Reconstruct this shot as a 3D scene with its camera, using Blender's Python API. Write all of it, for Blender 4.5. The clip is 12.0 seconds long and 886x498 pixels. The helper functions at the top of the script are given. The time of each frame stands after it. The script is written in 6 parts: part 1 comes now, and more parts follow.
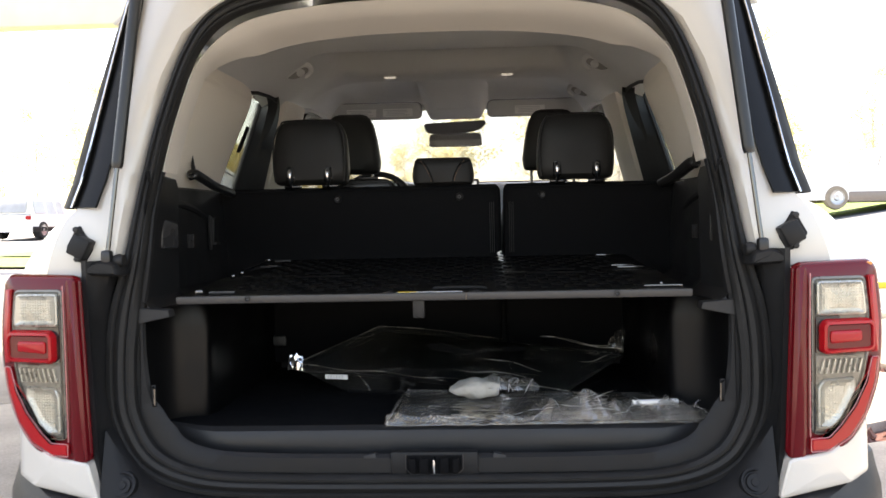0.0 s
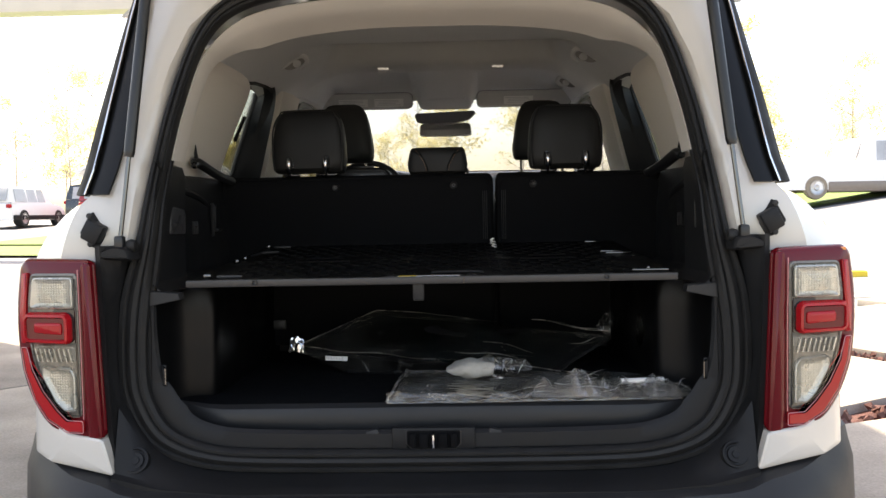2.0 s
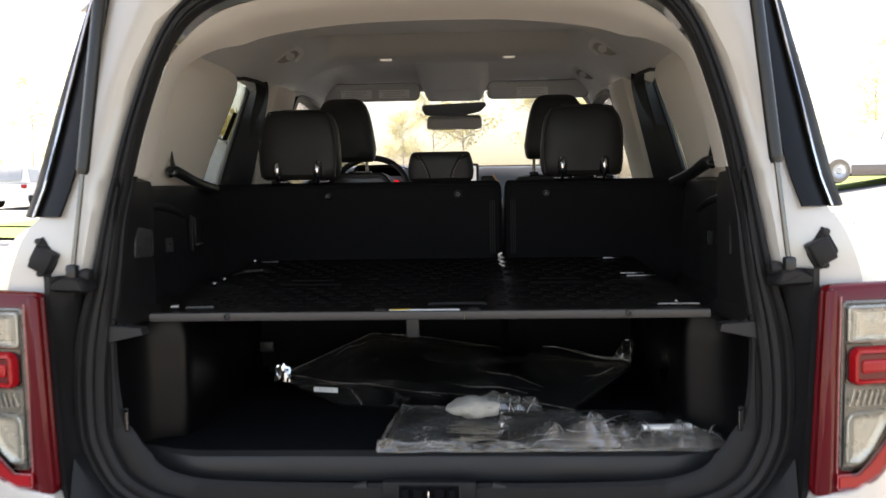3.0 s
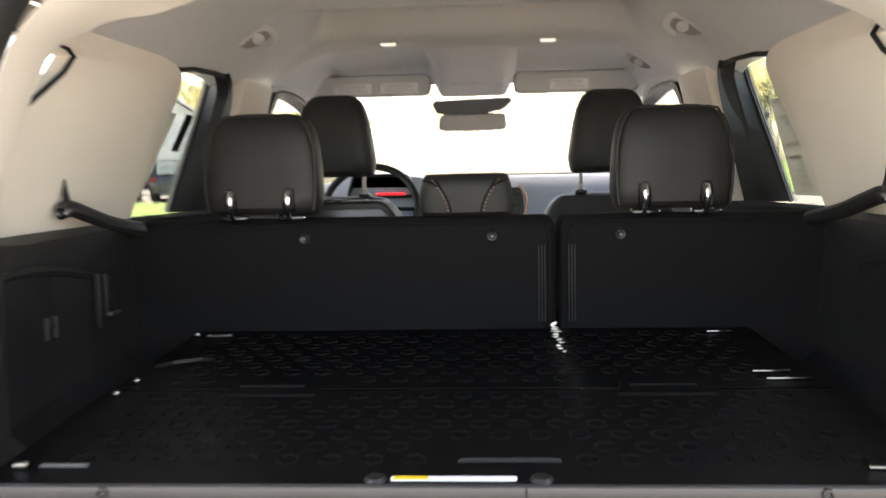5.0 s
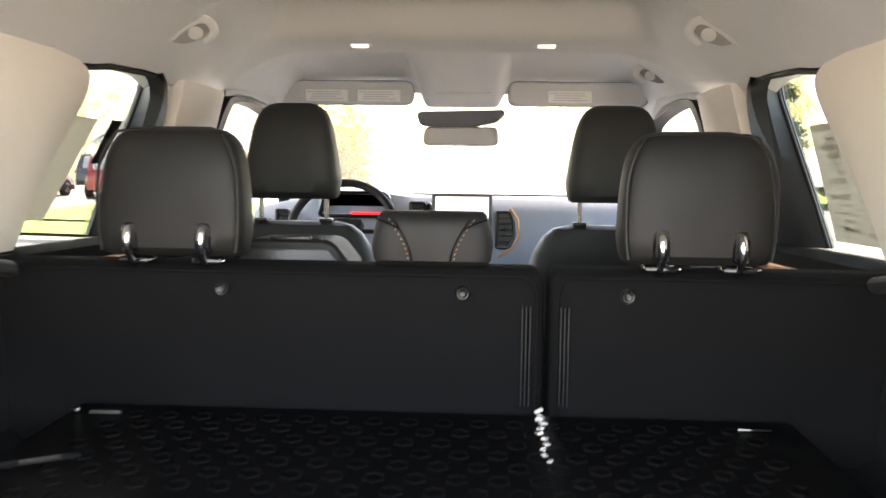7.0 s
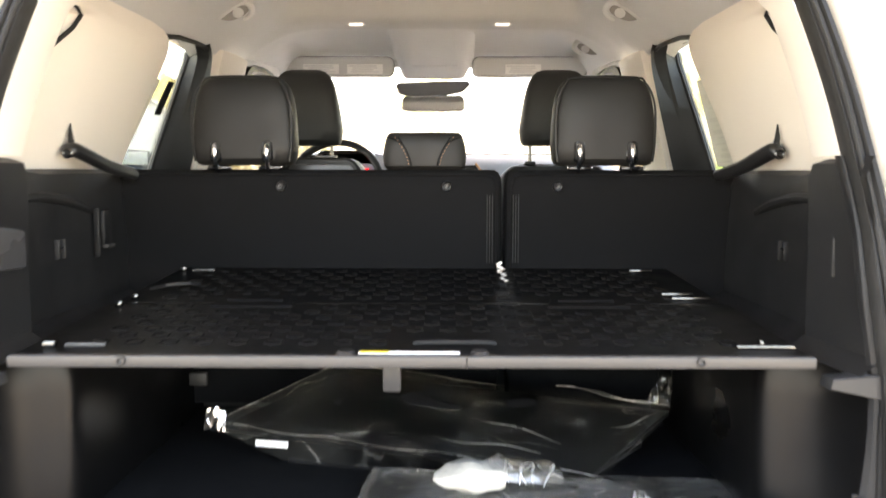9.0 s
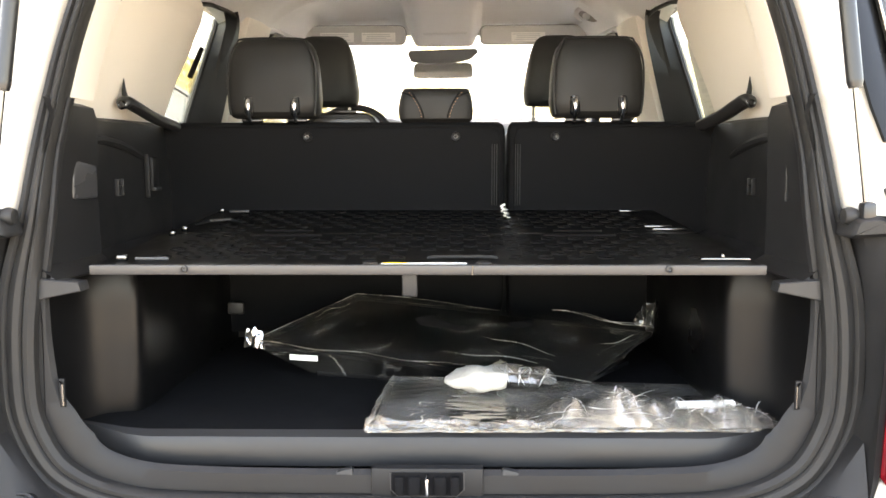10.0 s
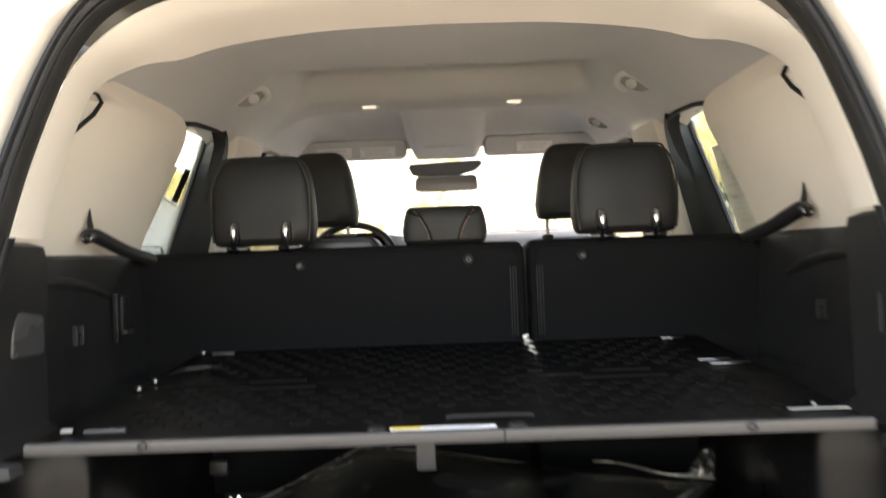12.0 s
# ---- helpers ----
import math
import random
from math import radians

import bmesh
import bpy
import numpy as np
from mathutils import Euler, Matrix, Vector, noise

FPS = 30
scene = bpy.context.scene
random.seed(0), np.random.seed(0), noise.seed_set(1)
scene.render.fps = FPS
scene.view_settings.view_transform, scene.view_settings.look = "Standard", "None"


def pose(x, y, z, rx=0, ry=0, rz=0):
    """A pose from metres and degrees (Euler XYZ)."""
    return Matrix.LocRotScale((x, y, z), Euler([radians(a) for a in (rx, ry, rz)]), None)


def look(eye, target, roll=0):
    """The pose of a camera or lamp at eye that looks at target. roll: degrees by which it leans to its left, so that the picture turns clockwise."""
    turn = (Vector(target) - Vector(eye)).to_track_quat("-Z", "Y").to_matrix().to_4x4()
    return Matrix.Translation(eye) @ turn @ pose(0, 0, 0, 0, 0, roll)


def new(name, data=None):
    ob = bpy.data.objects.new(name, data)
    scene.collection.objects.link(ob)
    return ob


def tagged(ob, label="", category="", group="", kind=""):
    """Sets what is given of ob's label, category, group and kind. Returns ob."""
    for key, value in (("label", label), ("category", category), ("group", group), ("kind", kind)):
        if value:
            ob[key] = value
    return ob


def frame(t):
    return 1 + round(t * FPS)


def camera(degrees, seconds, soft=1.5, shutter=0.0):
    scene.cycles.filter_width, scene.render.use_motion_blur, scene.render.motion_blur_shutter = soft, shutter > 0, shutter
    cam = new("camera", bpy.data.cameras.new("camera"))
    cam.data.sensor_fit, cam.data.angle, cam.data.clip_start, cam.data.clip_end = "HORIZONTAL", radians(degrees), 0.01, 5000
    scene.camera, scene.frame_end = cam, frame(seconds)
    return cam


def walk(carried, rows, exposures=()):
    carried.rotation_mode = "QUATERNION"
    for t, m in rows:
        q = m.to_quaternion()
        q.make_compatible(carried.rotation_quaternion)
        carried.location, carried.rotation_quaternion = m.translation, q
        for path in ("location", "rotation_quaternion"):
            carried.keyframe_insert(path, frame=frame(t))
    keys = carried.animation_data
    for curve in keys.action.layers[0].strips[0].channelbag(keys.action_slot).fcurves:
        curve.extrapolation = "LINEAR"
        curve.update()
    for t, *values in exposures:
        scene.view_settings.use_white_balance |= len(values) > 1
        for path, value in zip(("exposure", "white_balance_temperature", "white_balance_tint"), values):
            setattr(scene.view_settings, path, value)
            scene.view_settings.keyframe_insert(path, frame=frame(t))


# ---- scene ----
cam = camera(58.5, 12.0, soft=1.5, shutter=0.6)
PATH = [
    (0, (0.111, -1.603, 1.147), (0.014, 0.394, 1.079), -1.2),
    (0.5, (0.084, -1.673, 1.137), (0.005, 0.324, 1.048), -0.8),
    (1, (0.074, -1.685, 1.136), (0.003, 0.311, 1.029), -0.4),
    (1.5, (0.081, -1.68, 1.145), (0.014, 0.316, 1.042), -0.7),
    (2, (0.08, -1.69, 1.143), (0.024, 0.307, 1.047), -1.1),
    (2.5, (0.084, -1.63, 1.176), (0.023, 0.365, 1.053), -1.1),
    (3, (0.11, -1.456, 1.234), (0.015, 0.537, 1.087), -0.9),
    (3.2, (0.126, -1.388, 1.255), (0.013, 0.603, 1.101), -0.8),
    (4.8, (0.055, -0.818, 1.315), (-0.099, 1.171, 1.179), -0.6),
    (5, (0.036, -0.744, 1.332), (-0.074, 1.246, 1.163), -1.1),
    (5.5, (0.063, -0.49, 1.373), (-0.002, 1.495, 1.145), -0.4),
    (6, (0.086, -0.336, 1.397), (0.004, 1.654, 1.215), 0.2),
    (6.5, (0.093, -0.316, 1.398), (-0.014, 1.674, 1.237), 0.5),
    (7, (0.078, -0.384, 1.385), (-0.025, 1.608, 1.231), 0.8),
    (7.2, (0.061, -0.449, 1.369), (-0.026, 1.544, 1.219), 0.3),
    (8.8, (0.035, -0.905, 1.255), (0.04, 1.089, 1.097), -0.1),
    (9, (0.048, -0.972, 1.237), (0.038, 1.02, 1.065), 0.1),
    (9.5, (0.054, -1.117, 1.201), (0.026, 0.871, 0.987), 0.1),
    (10, (0.05, -1.191, 1.17), (0.015, 0.796, 0.942), -0.1),
    (10.5, (0.047, -1.207, 1.166), (0.002, 0.783, 0.971), -0.4),
    (11, (0.058, -1.208, 1.169), (0.01, 0.788, 1.058), -1.7),
    (11.5, (0.071, -1.127, 1.179), (0.025, 0.871, 1.117), -1.4),
    (12, (0.022, -0.939, 1.212), (-0.013, 1.06, 1.254), -2.1),
]
EXPOSURES = [(0.0, 2.42, 8250, 14), (0.6, 2.12, 8250, 14), (1.5, 1.97, 8250, 14), (2.6, 1.97, 8250, 14), (3.0, 2.17, 8250, 14), (4.8, 3.57, 8450, 13), (5.5, 3.97, 8350, 14), (7.0, 4.24, 8350, 14), (9.0, 4.47, 8950, 14), (10.5, 4.17, 9450, 14), (11.5, 3.77, 9250, 14), (12.0, 3.62, 8850, 13)]
walk(cam, [(t, look(eye, target, roll)) for t, eye, target, roll in PATH], EXPOSURES)

# ---- light ----
world = bpy.data.worlds.new("sky")
scene.world = world
world.use_nodes = True
wn = world.node_tree
sky = wn.nodes.new("ShaderNodeTexSky")
sky.sky_type, sky.sun_disc = "NISHITA", False
sky.sun_elevation, sky.sun_rotation = radians(66), radians(-36)
sky.air_density, sky.dust_density = 1.0, 2.6
wn.nodes["Background"].inputs["Strength"].default_value = 0.15
wn.links.new(sky.outputs["Color"], wn.nodes["Background"].inputs["Color"])
sun = new("sun", bpy.data.lights.new("sun", "SUN"))
sun.data.energy, sun.data.angle, sun.data.color = 4.0, radians(0.6), (1.0, 0.95, 0.86)
sun.matrix_world = look((-2.09, 2.88, 8.0), (0, 0, 0))


# ---- materials ----
def material(name):
    m = bpy.data.materials.new(name)
    m.use_nodes = True
    nt = m.node_tree
    return m, nt, nt.nodes["Principled BSDF"]


def surf(name, base, rough=0.5, metal=0.0, var=0.15, scale=8.0, bump=0.0, fine=500.0, coat=0.0, spec=0.5, rvar=0.1, sheen=0.0, distance=0.001):
    """A surface with slow stains, fine grain and relief, in metres of the object."""
    m, nt, p = material(name)
    co = nt.nodes.new("ShaderNodeTexCoord")
    slow, quick = nt.nodes.new("ShaderNodeTexNoise"), nt.nodes.new("ShaderNodeTexNoise")
    slow.inputs["Scale"].default_value, quick.inputs["Scale"].default_value = scale, fine
    slow.inputs["Detail"].default_value, quick.inputs["Detail"].default_value = 5, 2
    for n in (slow, quick):
        nt.links.new(co.outputs["Object"], n.inputs["Vector"])
    add = nt.nodes.new("ShaderNodeMath")
    add.operation = "MULTIPLY_ADD"
    nt.links.new(quick.outputs["Fac"], add.inputs[0])
    add.inputs[1].default_value = 0.4
    nt.links.new(slow.outputs["Fac"], add.inputs[2])
    ramp = nt.nodes.new("ShaderNodeMapRange")
    ramp.inputs["From Min"].default_value, ramp.inputs["From Max"].default_value = 0.4, 1.0
    ramp.inputs["To Min"].default_value, ramp.inputs["To Max"].default_value = 1 - var, 1 + var
    nt.links.new(add.outputs[0], ramp.inputs["Value"])
    mul = nt.nodes.new("ShaderNodeVectorMath")
    mul.operation = "SCALE"
    mul.inputs[0].default_value = base
    nt.links.new(ramp.outputs["Result"], mul.inputs["Scale"])
    nt.links.new(mul.outputs["Vector"], p.inputs["Base Color"])
    rr = nt.nodes.new("ShaderNodeMapRange")
    rr.inputs["From Min"].default_value, rr.inputs["From Max"].default_value = 0.3, 0.7
    rr.inputs["To Min"].default_value, rr.inputs["To Max"].default_value = max(0.02, rough - rvar), min(1, rough + rvar)
    nt.links.new(slow.outputs["Fac"], rr.inputs["Value"])
    nt.links.new(rr.outputs["Result"], p.inputs["Roughness"])
    p.inputs["Metallic"].default_value = metal
    p.inputs["Specular IOR Level"].default_value = spec
    p.inputs["Coat Weight"].default_value = coat
    p.inputs["Coat Roughness"].default_value = 0.03
    p.inputs["Sheen Weight"].default_value = sheen
    if bump:
        b = nt.nodes.new("ShaderNodeBump")
        b.inputs["Strength"].default_value, b.inputs["Distance"].default_value = bump, distance
        nt.links.new(quick.outputs["Fac"], b.inputs["Height"])
        nt.links.new(b.outputs["Normal"], p.inputs["Normal"])
    return m


def glass(name, tint=(1, 1, 1), gloss=1.0, rough=0.0, base=0.0):
    """Thin glass: lets light through with a tint, mirrors by Fresnel."""
    m, nt, p = material(name)
    out = nt.nodes["Material Output"]
    nt.nodes.remove(p)
    tr, gl, mix, fr = (nt.nodes.new("ShaderNode" + k) for k in ("BsdfTransparent", "BsdfGlossy", "MixShader", "Fresnel"))
    tr.inputs["Color"].default_value = (*tint, 1)
    gl.inputs["Roughness"].default_value = rough
    fr.inputs["IOR"].default_value = 1.5
    sc = nt.nodes.new("ShaderNodeMath")
    sc.operation, sc.use_clamp = "MULTIPLY_ADD", True
    nt.links.new(fr.outputs[0], sc.inputs[0])
    sc.inputs[1].default_value, sc.inputs[2].default_value = gloss, base
    nt.links.new(sc.outputs[0], mix.inputs["Fac"])
    nt.links.new(tr.outputs[0], mix.inputs[1])
    nt.links.new(gl.outputs[0], mix.inputs[2])
    nt.links.new(mix.outputs[0], out.inputs["Surface"])
    return m


def film(name, low, high, gain, bumps, size):
    """Crumpled clear polythene: see-through with sharp glints, milky in the folds."""
    m, nt, p = material(name)
    out = nt.nodes["Material Output"]
    nt.nodes.remove(p)
    tr, gl, df, fr, m1, m2, no, mr, bump, co, sc, st = (nt.nodes.new("ShaderNode" + k) for k in ("BsdfTransparent", "BsdfGlossy", "BsdfDiffuse", "Fresnel", "MixShader", "MixShader", "TexNoise", "MapRange", "Bump", "TexCoord", "Math", "Mapping"))
    tr.inputs["Color"].default_value = (0.95, 0.95, 0.95, 1)
    gl.inputs["Roughness"].default_value = 0.07
    gl.inputs["Color"].default_value = (1.0, 0.95, 0.88, 1)
    df.inputs["Color"].default_value = (0.86, 0.81, 0.73, 1)
    st.inputs["Scale"].default_value = (1.0, 2.6, 1.5)
    st.inputs["Rotation"].default_value = (0, 0, 0.35)
    no.inputs["Scale"].default_value, no.inputs["Detail"].default_value, no.inputs["Distortion"].default_value = size, 1.5, 0.8
    nt.links.new(co.outputs["Object"], st.inputs["Vector"])
    nt.links.new(st.outputs["Vector"], no.inputs["Vector"])
    sub, ab, big, mul = (nt.nodes.new("ShaderNode" + q) for q in ("Math", "Math", "TexNoise", "Math"))
    sub.operation, ab.operation, mul.operation = "SUBTRACT", "ABSOLUTE", "MULTIPLY"
    sub.inputs[1].default_value = 0.5
    nt.links.new(no.outputs["Fac"], sub.inputs[0])
    nt.links.new(sub.outputs[0], ab.inputs[0])
    nt.links.new(ab.outputs[0], mr.inputs["Value"])
    mr.inputs["From Min"].default_value, mr.inputs["From Max"].default_value = 0.0, 0.014
    mr.inputs["To Min"].default_value, mr.inputs["To Max"].default_value = high, low
    big.inputs["Scale"].default_value, big.inputs["Detail"].default_value = 9, 2
    nt.links.new(co.outputs["Object"], big.inputs["Vector"])
    nt.links.new(mr.outputs["Result"], mul.inputs[0])
    patch = nt.nodes.new("ShaderNodeMapRange")
    patch.inputs["From Min"].default_value, patch.inputs["From Max"].default_value = 0.42, 0.62
    patch.inputs["To Min"].default_value = 0.25
    nt.links.new(big.outputs["Fac"], patch.inputs["Value"])
    nt.links.new(patch.outputs["Result"], mul.inputs[1])
    bump.inputs["Strength"].default_value, bump.inputs["Distance"].default_value = bumps, 0.02
    nt.links.new(ab.outputs[0], bump.inputs["Height"])
    for q in (gl, fr, df):
        nt.links.new(bump.outputs["Normal"], q.inputs["Normal"])
    fr.inputs["IOR"].default_value = 1.5
    sc.operation, sc.use_clamp = "MULTIPLY_ADD", True
    nt.links.new(fr.outputs[0], sc.inputs[0])
    sc.inputs[1].default_value, sc.inputs[2].default_value = gain, 0.02
    nt.links.new(sc.outputs[0], m1.inputs["Fac"])
    nt.links.new(tr.outputs[0], m1.inputs[1])
    nt.links.new(gl.outputs[0], m1.inputs[2])
    nt.links.new(mul.outputs[0], m2.inputs["Fac"])
    nt.links.new(m1.outputs[0], m2.inputs[1])
    nt.links.new(df.outputs[0], m2.inputs[2])
    nt.links.new(m2.outputs[0], out.inputs["Surface"])
    return m


def sheet_paper(name, color):
    """Thin paper that light shines through."""
    m, nt, p = material(name)
    out = nt.nodes["Material Output"]
    tl, mix = nt.nodes.new("ShaderNodeBsdfTranslucent"), nt.nodes.new("ShaderNodeMixShader")
    p.inputs["Base Color"].default_value = (*color, 1)
    p.inputs["Roughness"].default_value = 0.8
    tl.inputs["Color"].default_value = (*color, 1)
    mix.inputs["Fac"].default_value = 0.5
    nt.links.new(p.outputs[0], mix.inputs[1])
    nt.links.new(tl.outputs[0], mix.inputs[2])
    nt.links.new(mix.outputs[0], out.inputs["Surface"])
    return m


def glow(name, color, strength):
    m, nt, p = material(name)
    p.inputs["Base Color"].default_value = (*color, 1)
    p.inputs["Emission Color"].default_value = (*color, 1)
    p.inputs["Emission Strength"].default_value = strength
    p.inputs["Roughness"].default_value = 0.2
    return m


PAINT = surf("white_paint", (0.62, 0.585, 0.53), 0.25, var=0.03, scale=3, coat=1.0, rvar=0.03)
PLASTIC = surf("black_grained_plastic", (0.0115, 0.0115, 0.012), 0.5, var=0.2, scale=6, bump=0.35, fine=900, rvar=0.08, spec=0.25)
SATIN = surf("satin_black_plastic", (0.014, 0.014, 0.0147), 0.34, var=0.15, scale=5, bump=0.1, fine=700, rvar=0.08)
GREYPLASTIC = surf("dark_grey_plastic", (0.0195, 0.0195, 0.020), 0.45, var=0.15, scale=5, bump=0.3, fine=900, spec=0.35)
RUBBER = surf("black_rubber", (0.015, 0.0146, 0.0142), 0.6, spec=0.3, var=0.2, scale=20, bump=0.15, fine=300)
GLOSSBLACK = surf("gloss_black", (0.008, 0.008, 0.009), 0.08, var=0.1, coat=0.5, rvar=0.04)
HEADLINER = surf("light_grey_headliner_cloth", (0.55, 0.547, 0.53), 0.95, var=0.06, scale=4, bump=0.25, fine=1400, sheen=0.2)
BEIGE = surf("light_stone_plastic", (0.72, 0.66, 0.58), 0.6, var=0.05, scale=4, bump=0.3, fine=900)
# near-white metal for drawn-in highlights and reflections, no substance of its own
GLINT = surf("painted_glint", (0.92, 0.90, 0.86), 0.3, metal=0.7, var=0.1, scale=60)
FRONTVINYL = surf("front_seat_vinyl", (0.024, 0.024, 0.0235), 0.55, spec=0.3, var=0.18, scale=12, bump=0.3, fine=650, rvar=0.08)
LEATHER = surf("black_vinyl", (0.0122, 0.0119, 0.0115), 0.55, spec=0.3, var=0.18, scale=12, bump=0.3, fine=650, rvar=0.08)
CARPET = surf("black_carpet", (0.0062, 0.0062, 0.0068), 0.95, var=0.35, scale=30, bump=0.8, fine=900, spec=0.08)
SEATBACK = surf("black_seat_back_carpet", (0.0064, 0.0065, 0.0070), 0.9, var=0.25, scale=20, bump=0.6, fine=1200, spec=0.08)
CHROME = surf("chrome", (0.75, 0.75, 0.76), 0.12, metal=1.0, var=0.05, rvar=0.05)
STEEL = surf("bare_steel", (0.42, 0.41, 0.40), 0.3, metal=1.0, var=0.1)
EDGE = surf("shelf_edge_aluminium", (0.05, 0.047, 0.045), 0.45, metal=0.3, var=0.1, scale=10, bump=0.1)
REDLENS = surf("dark_red_lens", (0.115, 0.0025, 0.006), 0.18, var=0.06, coat=0.2, spec=0.3, rvar=0.04)
REDBRIGHT = surf("bright_red_lens", (0.38, 0.005, 0.010), 0.18, var=0.08, coat=0.25, spec=0.3, rvar=0.04)
PALELINE = surf("lamp_edge_line", (0.55, 0.18, 0.18), 0.15, var=0.05, coat=1.0)
AMBER = surf("amber_marker", (0.75, 0.22, 0.02), 0.15, coat=1.0, var=0.05)
MIRRORED = surf("lamp_reflector", (0.62, 0.60, 0.53), 0.28, metal=0.6, var=0.06, scale=30)
hn = MIRRORED.node_tree
vor, hb = hn.nodes.new("ShaderNodeTexVoronoi"), hn.nodes.new("ShaderNodeBump")
vor.inputs["Scale"].default_value, vor.inputs["Randomness"].default_value = 165, 0.15
hb.inputs["Strength"].default_value, hb.inputs["Distance"].default_value = 0.3, 0.003
hn.links.new(vor.outputs["Distance"], hb.inputs["Height"])
hn.links.new(hb.outputs["Normal"], hn.nodes["Principled BSDF"].inputs["Normal"])
hco = hn.nodes.new("ShaderNodeTexCoord")
hn.links.new(hco.outputs["Object"], vor.inputs["Vector"])
SMOKED = surf("silver_lamp_housing", (0.20, 0.19, 0.165), 0.3, metal=0.3, var=0.2, scale=25, bump=0.15, fine=90, distance=0.002)
PIANO = surf("dark_pillar_gloss", (0.006, 0.006, 0.0058), 0.34, var=0.15, spec=0.18, scale=14, rvar=0.08)
FINISHER = surf("dark_pillar_finisher", (0.012, 0.0115, 0.011), 0.6, var=0.15, spec=0.1, scale=14)
ROD = surf("dark_polished_rod", (0.16, 0.155, 0.15), 0.2, metal=1.0, var=0.1)
SHELF = surf("shelf_moulding", (0.0030, 0.0030, 0.0032), 0.40, var=0.2, scale=9, bump=0.2, fine=900, spec=0.085)
RECESS = surf("hook_recess", (0.25, 0.24, 0.225), 0.8, var=0.06)
HOUSING = surf("dark_grey_housing", (0.085, 0.085, 0.085), 0.5, var=0.08)
MIDGREY = surf("mid_grey_plastic", (0.20, 0.20, 0.20), 0.5, var=0.08)
PATCH = surf("smooth_dark_cover", (0.026, 0.026, 0.027), 0.25, var=0.06, spec=0.6)
FARGLASS = surf("pale_car_window", (0.42, 0.43, 0.44), 0.1, var=0.2, scale=2)
PILLAR = surf("pillar_trim_plastic", (0.57, 0.52, 0.455), 0.36, var=0.04, scale=4, bump=0.15, fine=900)
LAMPLENS = glow("lit_roof_lamp_lens", (0.95, 0.93, 0.88), 0.07)
CLEAR = glass("clear_lens", (0.97, 0.97, 0.97))
WINDOW = glass("window_glass", (0.99, 0.99, 0.985), 0.7)
TINTED = glass("tinted_door_glass", (0.86, 0.88, 0.84), 0.8)
FILM = film("clear_polythene", 0.13, 0.36, 2.4, 0.5, 8)
HEAPFILM = film("bunched_polythene", 0.10, 0.42, 3.0, 0.35, 9)
HEMFILM = film("hemmed_polythene", 0.09, 0.5, 2.0, 0.8, 30)
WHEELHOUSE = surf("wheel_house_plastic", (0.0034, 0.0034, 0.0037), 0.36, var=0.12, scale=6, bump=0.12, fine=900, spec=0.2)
MILKY = film("gathered_polythene", 0.40, 0.9, 1.8, 0.4, 14)
THINFILM = film("thin_clear_polythene", 0.016, 0.16, 1.1, 0.25, 5)
BACKLIT = sheet_paper("backlit_paper", (0.62, 0.59, 0.53))
BACKPRINT = sheet_paper("backlit_print", (0.575, 0.547, 0.492))
PAPER = surf("white_paper", (0.78, 0.77, 0.74), 0.8, var=0.05, scale=10)
INK = surf("grey_print", (0.52, 0.52, 0.52), 0.8, var=0.1)
YELLOW = surf("yellow_print", (0.75, 0.52, 0.03), 0.6, var=0.05)
WHITEPRINT = surf("white_print", (0.8, 0.8, 0.79), 0.6, var=0.03)
COPPER = surf("copper_trim", (0.50, 0.24, 0.11), 0.35, metal=0.5, var=0.08)
THREAD = surf("copper_thread", (0.30, 0.16, 0.085), 0.7, var=0.1)
DASH = surf("navy_grey_dash", (0.27, 0.30, 0.345), 0.55, var=0.08, scale=6, bump=0.3, fine=800)
SCREEN = glow("lit_screen", (0.80, 0.84, 0.90), 0.12)
PADGREY = surf("worn_grey_plastic", (0.045, 0.043, 0.042), 0.4, var=0.15)
MIRROR = surf("mirror_glass", (0.85, 0.85, 0.85), 0.02, metal=1.0, var=0.0, rvar=0.0)
REDGLOW = glow("red_instrument_light", (0.9, 0.02, 0.03), 0.22)
CLOTH = surf("white_padded_paper", (0.42, 0.39, 0.34), 0.75, var=0.14, scale=40, bump=0.8, fine=90, distance=0.003)
TYRE = surf("tyre_rubber", (0.02, 0.02, 0.02), 0.8, var=0.2, bump=0.4, fine=120)
RIM = surf("alloy_rim", (0.5, 0.5, 0.5), 0.35, metal=0.9, var=0.1)
CONCRETE = surf("concrete", (0.27, 0.25, 0.22), 0.85, var=0.5, scale=1.8, bump=0.4, fine=90, distance=0.004)
ASPHALT = surf("asphalt", (0.17, 0.179, 0.195), 0.85, var=0.25, scale=0.7, bump=0.6, fine=120, distance=0.005)
LAVA = surf("red_lava_rock", (0.10, 0.045, 0.04), 0.9, var=0.45, scale=25, bump=0.8, fine=160, distance=0.004)
GRASS = surf("grass", (0.11, 0.19, 0.035), 0.8, var=0.4, scale=2, bump=0.6, fine=60, distance=0.02)
WOODS = sheet_paper("bare_spring_woods", (0.40, 0.36, 0.17))
LEAF = sheet_paper("spring_leaves", (0.72, 0.68, 0.38))
PINE = surf("conifer_leaves", (0.11, 0.15, 0.045), 0.7, var=0.35, scale=1.5)
BARK = surf("bark", (0.42, 0.37, 0.31), 0.9, var=0.3, scale=8, bump=0.6, fine=60, distance=0.01)
STUCCO = surf("canopy_soffit", (0.66, 0.60, 0.50), 0.85, var=0.08, scale=2, bump=0.3, fine=200)
LINE = surf("road_paint", (0.75, 0.75, 0.72), 0.7, var=0.15, scale=6)
YELLOWPAINT = surf("yellow_kerb_paint", (0.75, 0.55, 0.05), 0.7, var=0.12, scale=6)


